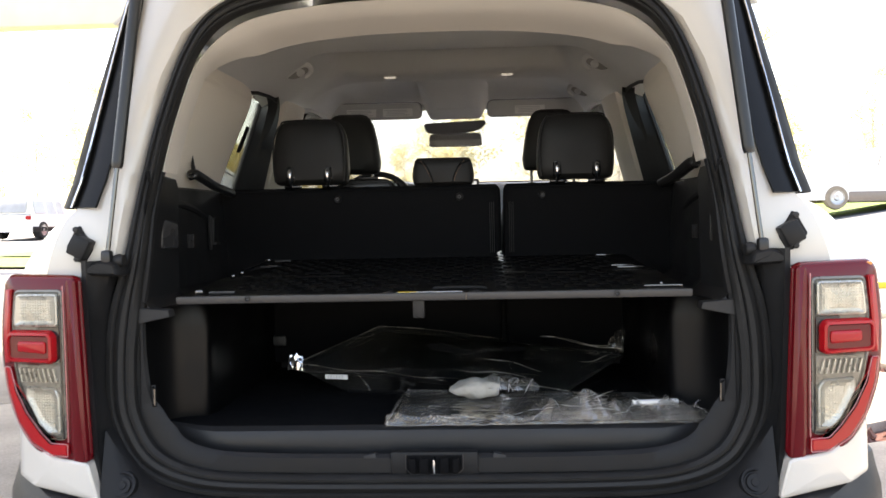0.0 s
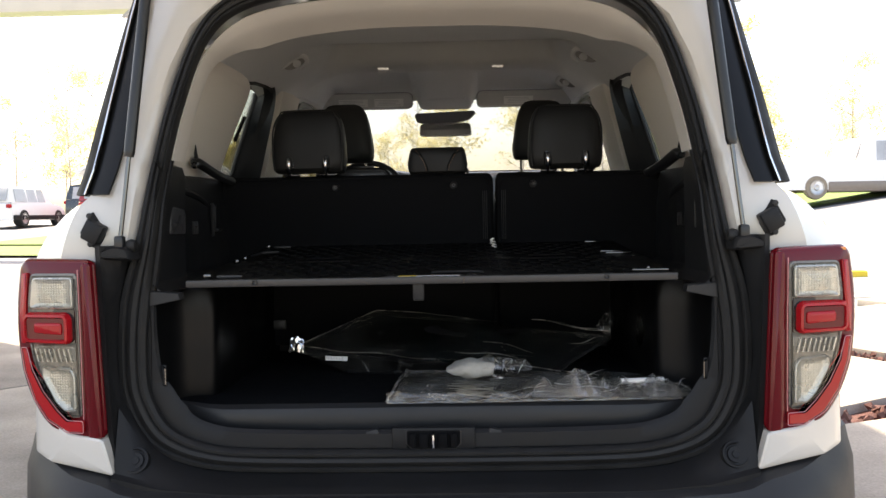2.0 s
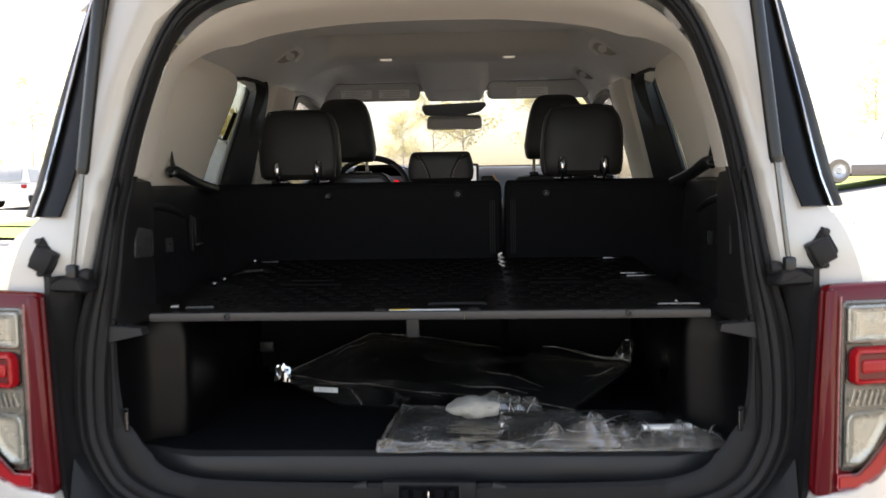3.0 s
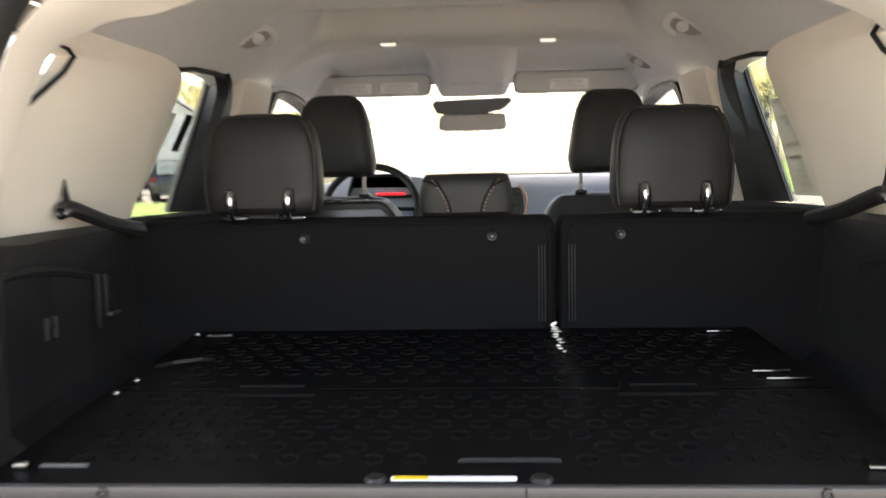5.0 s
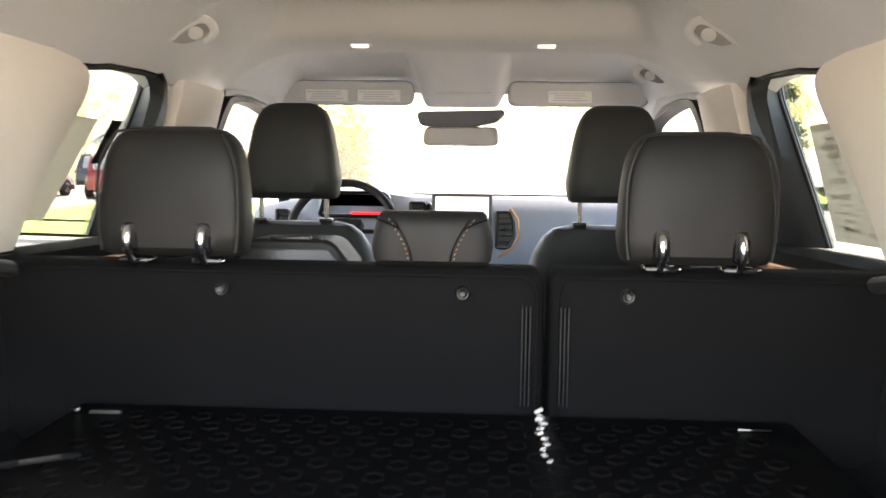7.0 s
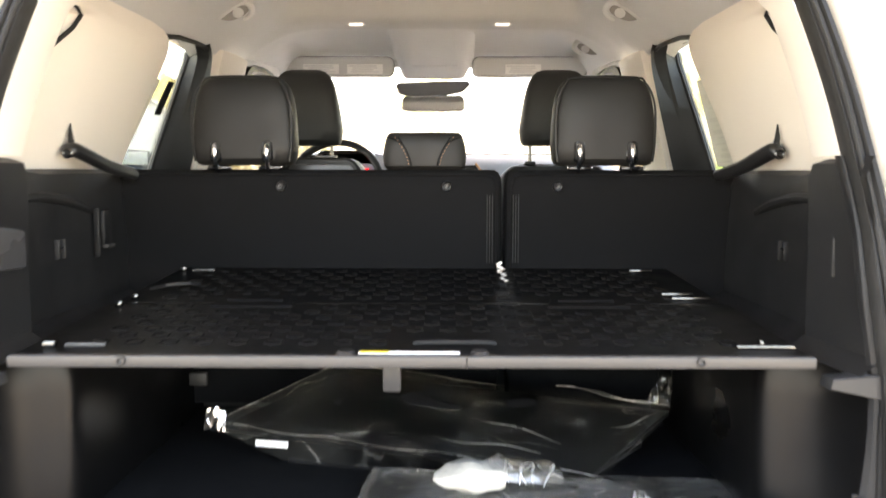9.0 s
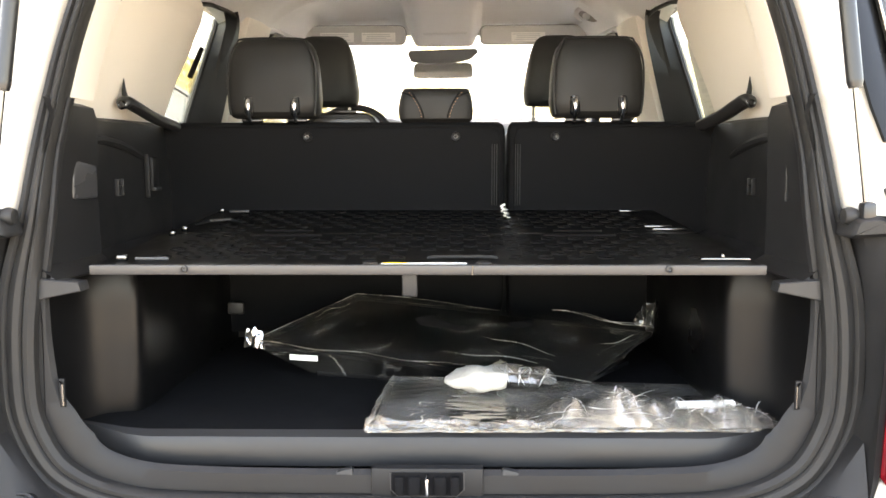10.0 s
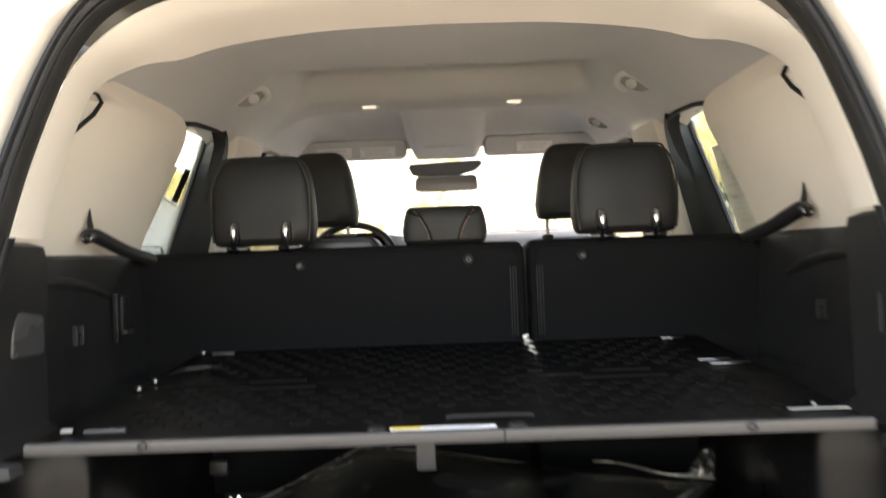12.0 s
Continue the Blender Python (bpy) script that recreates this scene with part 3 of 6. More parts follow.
    part("strut_rod", tube([a, b], 0.0048, 10), ROD, strut, "polished strut rod")
    part("strut_socket", rbox(a, (0.022, 0.022, 0.034), 0.006), SATIN, strut)
    part("strut_ball", lathe([(0, -0.012), (0.012, -0.01), (0.015, 0), (0.012, 0.01), (0, 0.012)], a + Vector((-s * 0.022, 0.01, -0.006)), (1, 0, 0), 14), RUBBER, strut)

    # round cap in the lower corner
    cap = part("corner_cap", lathe([(0, 0.002), (0.017, 0.003), (0.019, -0.001), (0.022, -0.001), (0.025, 0.006), (0.029, 0.005), (0.030, -0.01)], (s * 0.662, 0.030, 0.600), (0, -0.9, 0.45), 28), PLASTIC, car)
    part("cap_dimple", lathe([(0, 0.004), (0.008, 0.005), (0.009, 0.002)], (s * 0.662, 0.030, 0.600), (0, -0.9, 0.45), 20), PLASTIC, cap)

# lower black panel between the opening and the bumper
rows = []
for x in np.linspace(-0.705, 0.705, 41):
    ax = abs(x)
    zt = lerp([(0, 0.552), (0.40, 0.554), (0.54, 0.564), (0.62, 0.592), (0.665, 0.65), (0.69, 0.70), (0.705, 0.72)], ax)
    yt = 0.07 if ax < 0.5 else 0.07 - 0.02 * (ax - 0.5) / 0.2
    zb = 0.532 if ax < 0.45 else lerp([(0.45, 0.532), (0.6, 0.545), (0.705, 0.572)], ax)
    rows.append([(x, yt + 0.03, zt), (x, yt, zt - 0.006), (x, 0.03, 0.5 * (zt + zb)), (x, 0.012, zb + 0.006), (x, -0.004, zb), (x, -0.004, zb - 0.03)])
part("sill_panel", grid(rows), PLASTIC, car, "black plastic panel below the opening")

# bumper
rows = []
for f in np.linspace(-1, 1, 49):
    x = 0.955 * math.sin(f * math.pi / 2) if abs(f) > 0.001 else 0.0
    ax = abs(x)
    wrap_y = 2.4 * max(0, ax - 0.68) ** 2
    zt = lerp([(0, 0.528), (0.45, 0.530), (0.66, 0.545), (0.72, 0.572), (0.80, 0.585), (0.88, 0.61), (0.93, 0.64)], ax)
    rows.append([(x, 0.06 + wrap_y, zt + 0.004), (x, -0.005 + wrap_y, zt), (x, -0.03 + wrap_y, zt - 0.008), (x, -0.045 + wrap_y, zt - 0.035), (x, -0.07 + wrap_y, zt - 0.07), (x, -0.085 + wrap_y, 0.42), (x, -0.07 + wrap_y, 0.34), (x, 0.0 + wrap_y, 0.28)])
bumper = part("bumper", thicken(grid(rows), 0.004), GREYPLASTIC, car, "black textured rear bumper")
rng = random.Random(7)
for i in range(14):
    x = rng.uniform(-0.50, 0.45)
    part("scuff", rbox((x, -0.024 + rng.uniform(-0.004, 0.004), 0.5268), (rng.uniform(0.006, 0.035), 0.0012, 0.0008), 0.0, 1, turn=Matrix.Rotation(rng.uniform(-0.2, 0.2), 4, "Z")), PADGREY, bumper)
part("plate_recess", rbox((0.0, -0.05, 0.470), (0.68, 0.03, 0.05), 0.006), GLOSSBLACK, car)

lock = part("lock_panel", rbox((0.0, 0.107, 0.622), (0.19, 0.022, 0.052), 0.003), PLASTIC, car, "black lock panel with a steel catch")
# flat matte black plate paints the cavity's darkness; guides and webs vanish in it
part("lock_cavity_shade", plate(rounded([(-0.062, 0.600), (-0.062, 0.642), (0.062, 0.642), (0.062, 0.610), (0.05, 0.600)], 0.006), [(0.0, 0.002), (0.002, 0.0015)], lambda u, v, h: Vector((u, 0.0955 - h, v))), CARPET, lock)
for x in (-0.047, 0.047):
    part("lock_guide", rbox((x, 0.088, 0.622), (0.015, 0.014, 0.032), 0.004), CARPET, lock)
for x in (-0.022, 0.022):
    part("lock_web", rbox((x, 0.091, 0.620), (0.022, 0.010, 0.034), 0.005), CARPET, lock)
part("lock_outline", tube([(u, 0.0945, v) for u, v in ((-0.062, 0.642), (-0.062, 0.612), (-0.05, 0.600), (0.05, 0.600), (0.062, 0.612), (0.062, 0.642))], 0.0016, 6), EDGE, lock)
part("lock_catch", tube([(0, 0.093, 0.602), (0, 0.083, 0.607), (0, 0.081, 0.62), (0, 0.083, 0.633), (0, 0.093, 0.637)], 0.003, 8), CHROME, lock, "bright steel catch")
for s in (-1, 1):
    part("sill_gusset", rbox((s * 0.138, 0.112, 0.620), (0.03, 0.016, 0.044), 0.004, turn=Matrix.Rotation(radians(s * 14), 4, "Y")), GREYPLASTIC, car)

# flanks, roof, doors, pillars, bonnet
for s in (-1, 1):
    rows = []
    for y in (0.30, 0.62, 1.0, 1.5, 2.0, 2.6, 3.0, 3.4, 3.8, 4.02):
        f = lerp([(0.3, 0.995), (0.62, 1.0), (2.6, 1.0), (3.4, 0.985), (3.8, 0.93), (4.02, 0.82)], y)
        zb = 0.30
        rows.append(mirrored([(0.80 * f, y, zb), (0.90 * f, y, zb + 0.03), (0.925 * f, y, 0.56), (0.935 * f, y, 0.9), (0.925 * f, y, 1.05), (0.90 * f, y, 1.15), (0.855 * f, y, lerp([(0.3, 1.20), (2.6, 1.20), (4.02, 1.06)], y))], s))
    part("flank", thicken(grid(rows), 0.006), PAINT, car, "white painted flank")
    for y in (0.76, 3.43):
        wheel = part("wheel", lathe([(0.22, -0.10), (0.33, -0.11), (0.365, -0.06), (0.368, 0.0), (0.365, 0.06), (0.33, 0.11), (0.22, 0.10)], (s * 0.80, y, 0.368), (s, 0, 0), 36), TYRE, car)
        part("rim", lathe([(0, 0.09), (0.06, 0.095), (0.09, 0.06), (0.20, 0.07), (0.225, 0.10), (0.235, 0.08), (0.235, -0.09)], (s * 0.80, y, 0.368), (s, 0, 0), 24), RIM, wheel)
        part("wheel_arch", lathe([(0.40, 0.0), (0.44, 0.02), (0.47, 0.02), (0.47, -0.02)], (s * 0.925, y, 0.40), (s, 0, 0), 36), PLASTIC, car)
# outer roof
rows = []
for y in (0.27, 0.4, 0.8, 1.4, 2.0, 2.5, 2.72):
    zr = lerp([(0.27, 1.745), (0.4, 1.775), (0.8, 1.83), (1.4, 1.868), (2.0, 1.875), (2.5, 1.868), (2.72, 1.85)], y)
    rows.append([(x, y, zr - 0.10 * max(0, abs(x) - 0.35) ** 2 * 4.5 - (0.03 if abs(x) > 0.74 else 0)) for x in np.linspace(-0.76, 0.76, 25)])
part("roof", thicken(grid(rows), 0.006), PAINT, car, "white painted roof")
# bonnet and windscreen base
rows = []
for y in (2.95, 3.1, 3.4, 3.8, 4.0, 4.06):
    zr = lerp([(2.95, 1.17), (3.4, 1.15), (3.8, 1.10), (4.0, 1.05), (4.06, 0.95)], y)
    rows.append([(x, y, zr - 0.06 * (x / 0.8) ** 2) for x in np.linspace(-0.86, 0.86, 17)])
part("bonnet", thicken(grid(rows), 0.006), PAINT, car, "white painted bonnet")
part("nose", rbox((0, 4.05, 0.68), (1.6, 0.14, 0.62), 0.05, 3), GLOSSBLACK, car)
part("underbody", rbox((0, 2.05, 0.33), (1.55, 3.9, 0.06), 0.02), PLASTIC, car)

# raised tailgate
rows = []
for f in np.linspace(0, 1, 9):
    y, z = 0.24 - 1.02 * f, 1.80 + 0.30 * f - 0.12 * f * f
    w = lerp([(0, 0.60), (0.4, 0.68), (1.0, 0.70)], f)
    rows.append([(w * u, y, z - 0.04 * u * u) for u in np.linspace(-1, 1, 15)])
gate = part("tailgate", thicken(grid(rows), 0.05), PAINT, car, "white tailgate raised overhead")
for s in (-1, 1):
    part("gate_hinge", rbox((s * 0.45, 0.27, 1.765), (0.05, 0.08, 0.03), 0.006), PAINT, gate)


# ---- cabin lining ----
def liner_edge(y):
    """Height of the headliner's outer edge over trim, doors and pillars."""
    return lerp([(0.38, 1.577), (0.62, 1.60), (1.00, 1.604), (1.08, 1.610), (1.15, 1.622), (1.30, 1.632), (1.38, 1.634), (1.44, 1.622), (1.49, 1.608), (1.62, 1.616), (1.76, 1.636), (2.1, 1.652), (2.4, 1.662), (2.5, 1.658)], y)


def ease(v):
    v = min(1.0, max(0.0, v))
    return v * v * (3 - 2 * v)


def liner_z(x, y):
    """Moulded roof lining: a shallow well over the rear seats, a step with the lights, a panel over the visors."""
    z = lerp([(0.38, 1.622), (0.45, 1.652), (0.62, 1.70), (1.0, 1.742), (1.19, 1.757), (1.68, 1.764), (1.755, 1.752), (1.775, 1.752), (1.83, 1.768), (2.2, 1.776), (2.42, 1.766), (2.50, 1.756)], y)
    well = lerp([(1.185, 0), (1.20, 0.012), (1.235, 0.056), (1.265, 0.080), (1.30, 0.092), (1.575, 0.094), (1.60, 0.088), (1.62, 0.072), (1.66, 0.020), (1.675, 0.006), (1.695, 0)], y) * ease((0.525 - abs(x)) / 0.11)
    well += lerp([(1.775, 0), (1.80, 0.016), (1.83, 0.028), (2.20, 0.030), (2.36, 0.012), (2.42, 0.006)], y) * ease((0.54 - abs(x)) / 0.12) * ease((abs(x) - 0.08) / 0.12)
    c = lerp([(1.85, 0.40), (2.25, 0.56)], y)
    d = max(0.0, abs(x) - c) / (0.66 - c)
    return z + well - (z - liner_edge(y)) * min(d, 1.25) ** 1.9


xs = [i * 0.02 for i in range(-33, 34)]
ys = [0.436, 0.46, 0.52, 0.62, 0.75, 0.9, 1.0, 1.08, 1.15, 1.185, 1.20, 1.215, 1.235, 1.25, 1.265, 1.28, 1.30, 1.38, 1.44, 1.49, 1.54, 1.575, 1.60, 1.61, 1.62, 1.64, 1.66, 1.675, 1.695, 1.72, 1.74, 1.755, 1.765, 1.775, 1.79, 1.81, 1.83, 1.88, 1.95, 2.05, 2.2, 2.3, 2.36, 2.40, 2.45, 2.5]
rows = []
for y in ys:
    w = lerp([(0.33, 0.82), (0.45, 0.93), (0.62, 1.0)], y)
    rows.append([(x * w, y, liner_z(x, max(y, 0.38))) for x in xs])
rows.append([(q[0], 2.515, q[2] - 0.034) for q in rows[-1]])
part("headliner", thicken(grid(rows), 0.004), HEADLINER, car, "light grey cloth headliner with moulded steps")
for s in (-1, 1):
    # turned-down edge of the headliner over the doors
    rows = []
    for y in (0.98, 1.04, 1.08, 1.15, 1.22, 1.30, 1.38, 1.44, 1.49, 1.55, 1.62, 1.76, 1.9, 2.1, 2.3, 2.5):
        zt = liner_z(0.66, y)
        rows.append(mirrored([(0.657, y, zt + 0.003), (0.661, y, zt - 0.001), (0.668, y, zt - 0.003), (0.69, y, zt - 0.002), (0.74, y, zt + 0.004)], s))
    part("headliner_edge", grid(rows), HEADLINER, car)
    # body side above the glass, closing the roof
    rows = []
    for y in (0.40, 0.8, 1.2, 1.6, 2.0, 2.4, 2.78):
        rows.append(mirrored([(0.70, y, 1.64), (0.755, y, 1.635), (0.775, y, 1.67), (0.77, y, 1.74), (0.73, y, 1.79)], s))
    part("roof_rail", grid(rows), PAINT, car)

    # C pillar lining between the rear door glass and the quarter glass
    rows = []
    for j in range(61):
        z = 1.236 + (1.612 - 1.236) * (1 - (1 - j / 60) ** 1.35)
        yf = lerp([(1.262, 0.960), (1.35, 0.984), (1.42, 1.014), (1.48, 1.044), (1.53, 1.068), (1.555, 1.076), (1.575, 1.076), (1.588, 1.068), (1.597, 1.052), (1.604, 1.03), (1.609, 1.0), (1.612, 0.96)], z)
        yb = lerp([(1.262, 0.34), (1.41, 0.414), (1.53, 0.584), (1.560, 0.603), (1.568, 0.585), (1.576, 0.36)], z)
        row = [(inner_x(z) + 0.035, yb - 0.012, z), (inner_x(z) + 0.006, yb, z)]
        for i in range(1, 10):
            f = i / 10
            row.append((inner_x(z) - 0.012 * lerp([(1.54, 1), (1.61, 0.05)], z) * math.sin(math.pi * f) ** 1.1, yb + f * (yf - yb), z))
        row += [(inner_x(z) + 0.004, yf, z), (inner_x(z) + 0.03, yf + 0.012, z)]
        rows.append(mirrored(row, s))
    part("c_pillar_trim", grid(rows), BEIGE, car, "light stone pillar trim panel")
    part("quarter_seal", tube(mirrored([(0.712, 0.385, 1.385), (0.706, 0.414, 1.41), (0.674, 0.580, 1.53), (0.666, 0.600, 1.558), (0.664, 0.575, 1.570), (0.668, 0.36, 1.574)], s), 0.0045, 8), RUBBER, car)
    part("quarter_pane", thicken(grid([mirrored([(0.735, 0.30, z), (0.735, 0.58, z)], s) for z in (1.33, 1.66)]), 0.004), WINDOW, car)

    # rear door: frame, glass, belt
    def side(y, z, off=0.0, s=s):
        return Vector((s * (inner_x(z) + off), y, z))
    front_edge = [(1.332, 1.262), (1.322, 1.40), (1.310, 1.52), (1.298, 1.60), (1.292, 1.632)]
    outer_edge = [(1.262, 1.425), (1.40, 1.452), (1.52, 1.480), (1.60, 1.500), (1.632, 1.495)]
    rows = []
    for p in spline([(a, b, 0) for a, b in front_edge], 5):
        y, z = p[0], p[1]
        w = lerp([(1.262, 0.155), (1.40, 0.15), (1.56, 0.142), (1.595, 0.132), (1.615, 0.115), (1.632, 0.085)], z)
        yo, yi = lerp(outer_edge, z), y + w - 0.012
        rows.append([side(yo + 0.02, z, 0.125), side(yo - 0.002, z, 0.112), side(yo, z, 0.104), side(0.55 * yo + 0.45 * yi, z, 0.060), side(0.5 * yo + 0.5 * yi + 0.006, z, 0.050), side(yi, z, 0.0), side(y + w, z, 0.010), side(y + w + 0.004, z, 0.05)])
    part("rear_door_frame", grid(rows), PLASTIC, car, "black door window frame")
    part("frame_bead", tube([side(y - 0.004, z, 0.104) for z, y in outer_edge], 0.0035, 6), GREYPLASTIC, car)
    part("window_seal", tube([side(y, liner_edge(y) - 0.009, 0.016) for y in (1.06, 1.09, 1.12, 1.16, 1.22, 1.30, 1.36, 1.40)], 0.0065, 8), RUBBER, car)
    part("rear_door_glass", thicken(grid([[side(y, z, 0.122) for y in (0.93, 1.25, 1.64)] for z in (1.24, 1.45, 1.66)]), 0.004), TINTED, car, "tinted rear door glass")
    belt = grid([[side(y, 1.20, -0.07), side(y, 1.245, -0.062), side(y, 1.262, -0.05), side(y, 1.266, 0.02), side(y, 1.252, 0.135)] for y in (0.9, 1.1, 1.3, 1.46, 1.64)])
    part("rear_door_belt", belt, CARPET, car, "black door sill trim")
    part("door_panel", grid([[side(y, 1.20, -0.07), side(y, 0.9, -0.16), side(y, 0.5, -0.28)] for y in (0.9, 1.2, 1.46)]), PLASTIC, car)
    part("door_accent", rbox((s * 0.675, 1.20, 1.232), (0.012, 0.34, 0.016), 0.004, turn=Matrix.Rotation(radians(s * 1), 4, "Z")), COPPER, car)
    # B pillar
    rows = []
    for z in (1.1, 1.25, 1.4, 1.55, 1.60, 1.63):
        a = lerp([(1.1, 1.50), (1.66, 1.452)], z)
        rows.append([side(a, z, 0.02), side(a + 0.01, z, -0.012), side(a + 0.10, z, -0.028), side(a + 0.24, z, -0.028), side(a + 0.30, z, -0.01), side(a + 0.33, z, 0.03)])
    part("b_pillar", grid(rows), BEIGE, car, "light stone centre pillar")
    # front door
    rows = [[side(p[0], p[1], 0.04), side(p[0] + 0.01, p[1], -0.004), side(p[0] + 0.05, p[1] - 0.012, -0.004), side(p[0] + 0.06, p[1] - 0.016, 0.04)] for p in spline([(1.78, 1.26, 0), (1.785, 1.50, 0), (1.80, 1.60, 0), (1.86, 1.638, 0), (2.1, 1.645, 0), (2.42, 1.60, 0), (2.68, 1.44, 0), (2.86, 1.30, 0)], 4)]
    part("front_door_frame", grid(rows), PLASTIC, car)
    part("front_door_glass", thicken(grid([[side(y, z, 0.045) for y in (1.76, 2.1, 2.5, 2.9)] for z in (1.24, 1.45, 1.66)]), 0.004), WINDOW, car)
    part("front_door_panel", grid([[side(y, 1.262, 0.08), side(y, 1.266, 0.0), side(y, 1.25, -0.05), side(y, 0.9, -0.16), side(y, 0.5, -0.28)] for y in (1.5, 1.8, 2.3, 3.0)]), PLASTIC, car)
    # lining from the roof edge down the windscreen pillar
    rows = []
    for y, z in ((1.78, 1.628), (1.86, 1.644), (2.0, 1.652), (2.15, 1.650), (2.30, 1.630), (2.42, 1.602), (2.55, 1.53), (2.68, 1.445), (2.80, 1.355), (2.92, 1.26), (3.0, 1.20)):
        f = max(0.0, (y - 2.30) / 0.90)
        o = side(y, z, -0.006)
        if y < 2.40:
            q = Vector((s * 0.645, y, liner_z(0.645, y) + 0.004))
        else:
            q = Vector((s * (0.672 + 0.10 * f), 2.46 + 0.74 * (y - 2.40) / 0.60, 1.765 - 0.60 * (y - 2.40) / 0.60))
        m = 0.5 * (o + q) + Vector((-s * 0.010 * min(1, max(0.0, (y - 2.2) / 0.3)), -0.018 * min(1, max(0.0, (y - 2.2) / 0.3)), 0.010 if y < 2.3 else 0.0))
        rows.append([o + Vector((s * 0.04, 0.01, 0)), o, o.lerp(m, 0.55) - Vector((s * 0.004, 0.006, 0)), m, m.lerp(q, 0.5) - Vector((s * 0.004, 0.006, 0)), q])
    part("a_pillar", grid(rows), HEADLINER, car, "light grey windscreen pillar lining")

    # black lower side trim of the boot
    rows = []
    for y, xb, xt in ((0.10, 0.645, 0.612), (0.16, 0.64, 0.617), (0.24, 0.632, 0.622), (0.30, 0.63, 0.625), (0.315, 0.652, 0.652), (0.45, 0.668, 0.672), (0.60, 0.676, 0.684), (0.80, 0.68, 0.69), (0.95, 0.68, 0.70)):
        top = lerp([(0.1, 1.27), (0.30, 1.272), (0.33, 1.252), (0.6, 1.258), (0.95, 1.262)], y)
        rows.append(mirrored([(0.50 if y > 0.3 else xb - 0.02, y, 0.962), (xb - 0.03, y, 0.968), (xb, y, 0.99), (xb, y, 1.08), (0.5 * (xb + xt), y, 1.17), (xt, y, top - 0.03), (xt + 0.006, y, top - 0.008), (xt + (0.010 if y < 0.2 else 0.03), y, top), (xt + 0.012 if y < 0.2 else 0.70 if y < 0.31 else 0.78, y, top + 0.002)], s))
    part("side_trim", grid(rows), PLASTIC, car, "black grained boot side trim")
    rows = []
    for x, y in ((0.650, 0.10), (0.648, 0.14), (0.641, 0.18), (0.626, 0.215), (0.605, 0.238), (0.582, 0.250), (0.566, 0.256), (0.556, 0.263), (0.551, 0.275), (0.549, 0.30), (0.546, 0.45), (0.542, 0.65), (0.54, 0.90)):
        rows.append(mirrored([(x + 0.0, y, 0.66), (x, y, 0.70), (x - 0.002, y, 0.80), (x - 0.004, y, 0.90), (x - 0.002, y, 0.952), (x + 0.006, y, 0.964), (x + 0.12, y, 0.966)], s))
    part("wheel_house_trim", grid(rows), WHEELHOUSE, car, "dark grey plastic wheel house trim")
    part("tie_down", tube(mirrored([(0.621, 0.101, 0.754), (0.614, 0.094, 0.757), (0.614, 0.094, 0.793), (0.621, 0.101, 0.796)], s), 0.0018, 8), ROD, car, "bright tie-down loop")
    part("tie_plate", rbox((s * 0.620, 0.106, 0.775), (0.010, 0.006, 0.050), 0.002), PLASTIC, car)
    # shelf carrier
    part("shelf_carrier", plate([Vector((0.575, 0.951)), Vector((0.578, 0.966)), Vector((0.645, 0.972)), Vector((0.648, 0.936))], [(0.0, -0.03), (0.0, 0.0), (0.002, 0.002)], lambda u, v, h, s=s: Vector((s * u, 0.098 - h, v))), GREYPLASTIC, car)
    # pocket, socket and lever on the side trim
    # tabs lighter on the left, darker on the right: uneven light put into colour
    for dy in (-0.012, 0.012):
        part("pocket_tab", rbox((s * 0.664, 0.475 + dy, 1.11), (0.010, 0.003, 0.036), 0.001), GREYPLASTIC if s < 0 else PLASTIC, car, "thin slot edge")
    part("pocket_bar", rbox((s * 0.666, 0.475, 1.112), (0.008, 0.022, 0.004), 0.001), PLASTIC, car)
    part("side_ledge", tube(spline(mirrored([(0.668, 0.318, 1.205), (0.674, 0.42, 1.208), (0.684, 0.55, 1.195), (0.694, 0.66, 1.172)], s), 4), 0.016, 10, flat=0.7), PLASTIC, car, "rolled ledge of the side trim")
    if s < 0:
        part("lever_foot", rbox((s * 0.670, 0.70, 1.098), (0.012, 0.038, 0.008), 0.002), EDGE, car)
        part("belt_slot", rbox((s * 0.668, 0.64, 1.13), (0.012, 0.005, 0.10), 0.002), PLASTIC, car)
        part("seat_lever", rbox((s * 0.676, 0.70, 1.135), (0.014, 0.04, 0.08), 0.006), PLASTIC, car)
    if s < 0:
        part("trim_patch", plate(rounded([(0.205, 1.098), (0.210, 1.168), (0.268, 1.158), (0.268, 1.098)], 0.008), [(0.0, -0.006), (0.0, 0.0), (0.002, 0.0015)], lambda u, v, h: Vector((-0.634 + 0.25 * (u - 0.2) + h, u, v))), PATCH, car, "smooth grey square cover")
    else:
        part("trim_slot", rbox((0.632, 0.22, 1.13), (0.006, 0.006, 0.075), 0.002), GREYPLASTIC, car)

# boot floor
rows = []
for y, z in ((0.150, 0.630), (0.147, 0.640), (0.147, 0.668), (0.153, 0.682), (0.17, 0.69), (0.3, 0.69), (0.5, 0.69), (0.7, 0.69), (0.9, 0.69)):
    w = lerp([(0.14, 0.62), (0.2, 0.64), (0.3, 0.575), (0.4, 0.56), (0.9, 0.555)], y)
    corner = lerp([(0.145, 1.0), (0.2, 0.0)], y)
    rows.append([(w * u, y + 0.03 * corner * max(0, abs(u) - 0.8) / 0.2, z + 0.02 * corner * max(0, abs(u) - 0.85) / 0.15) for u in np.linspace(-1, 1, 31)])
part("boot_floor", grid(rows[4:]), CARPET, car, "black carpeted boot floor")
part("floor_edge", grid(rows[:5]), GREYPLASTIC, car, "dark grey rounded floor edge")
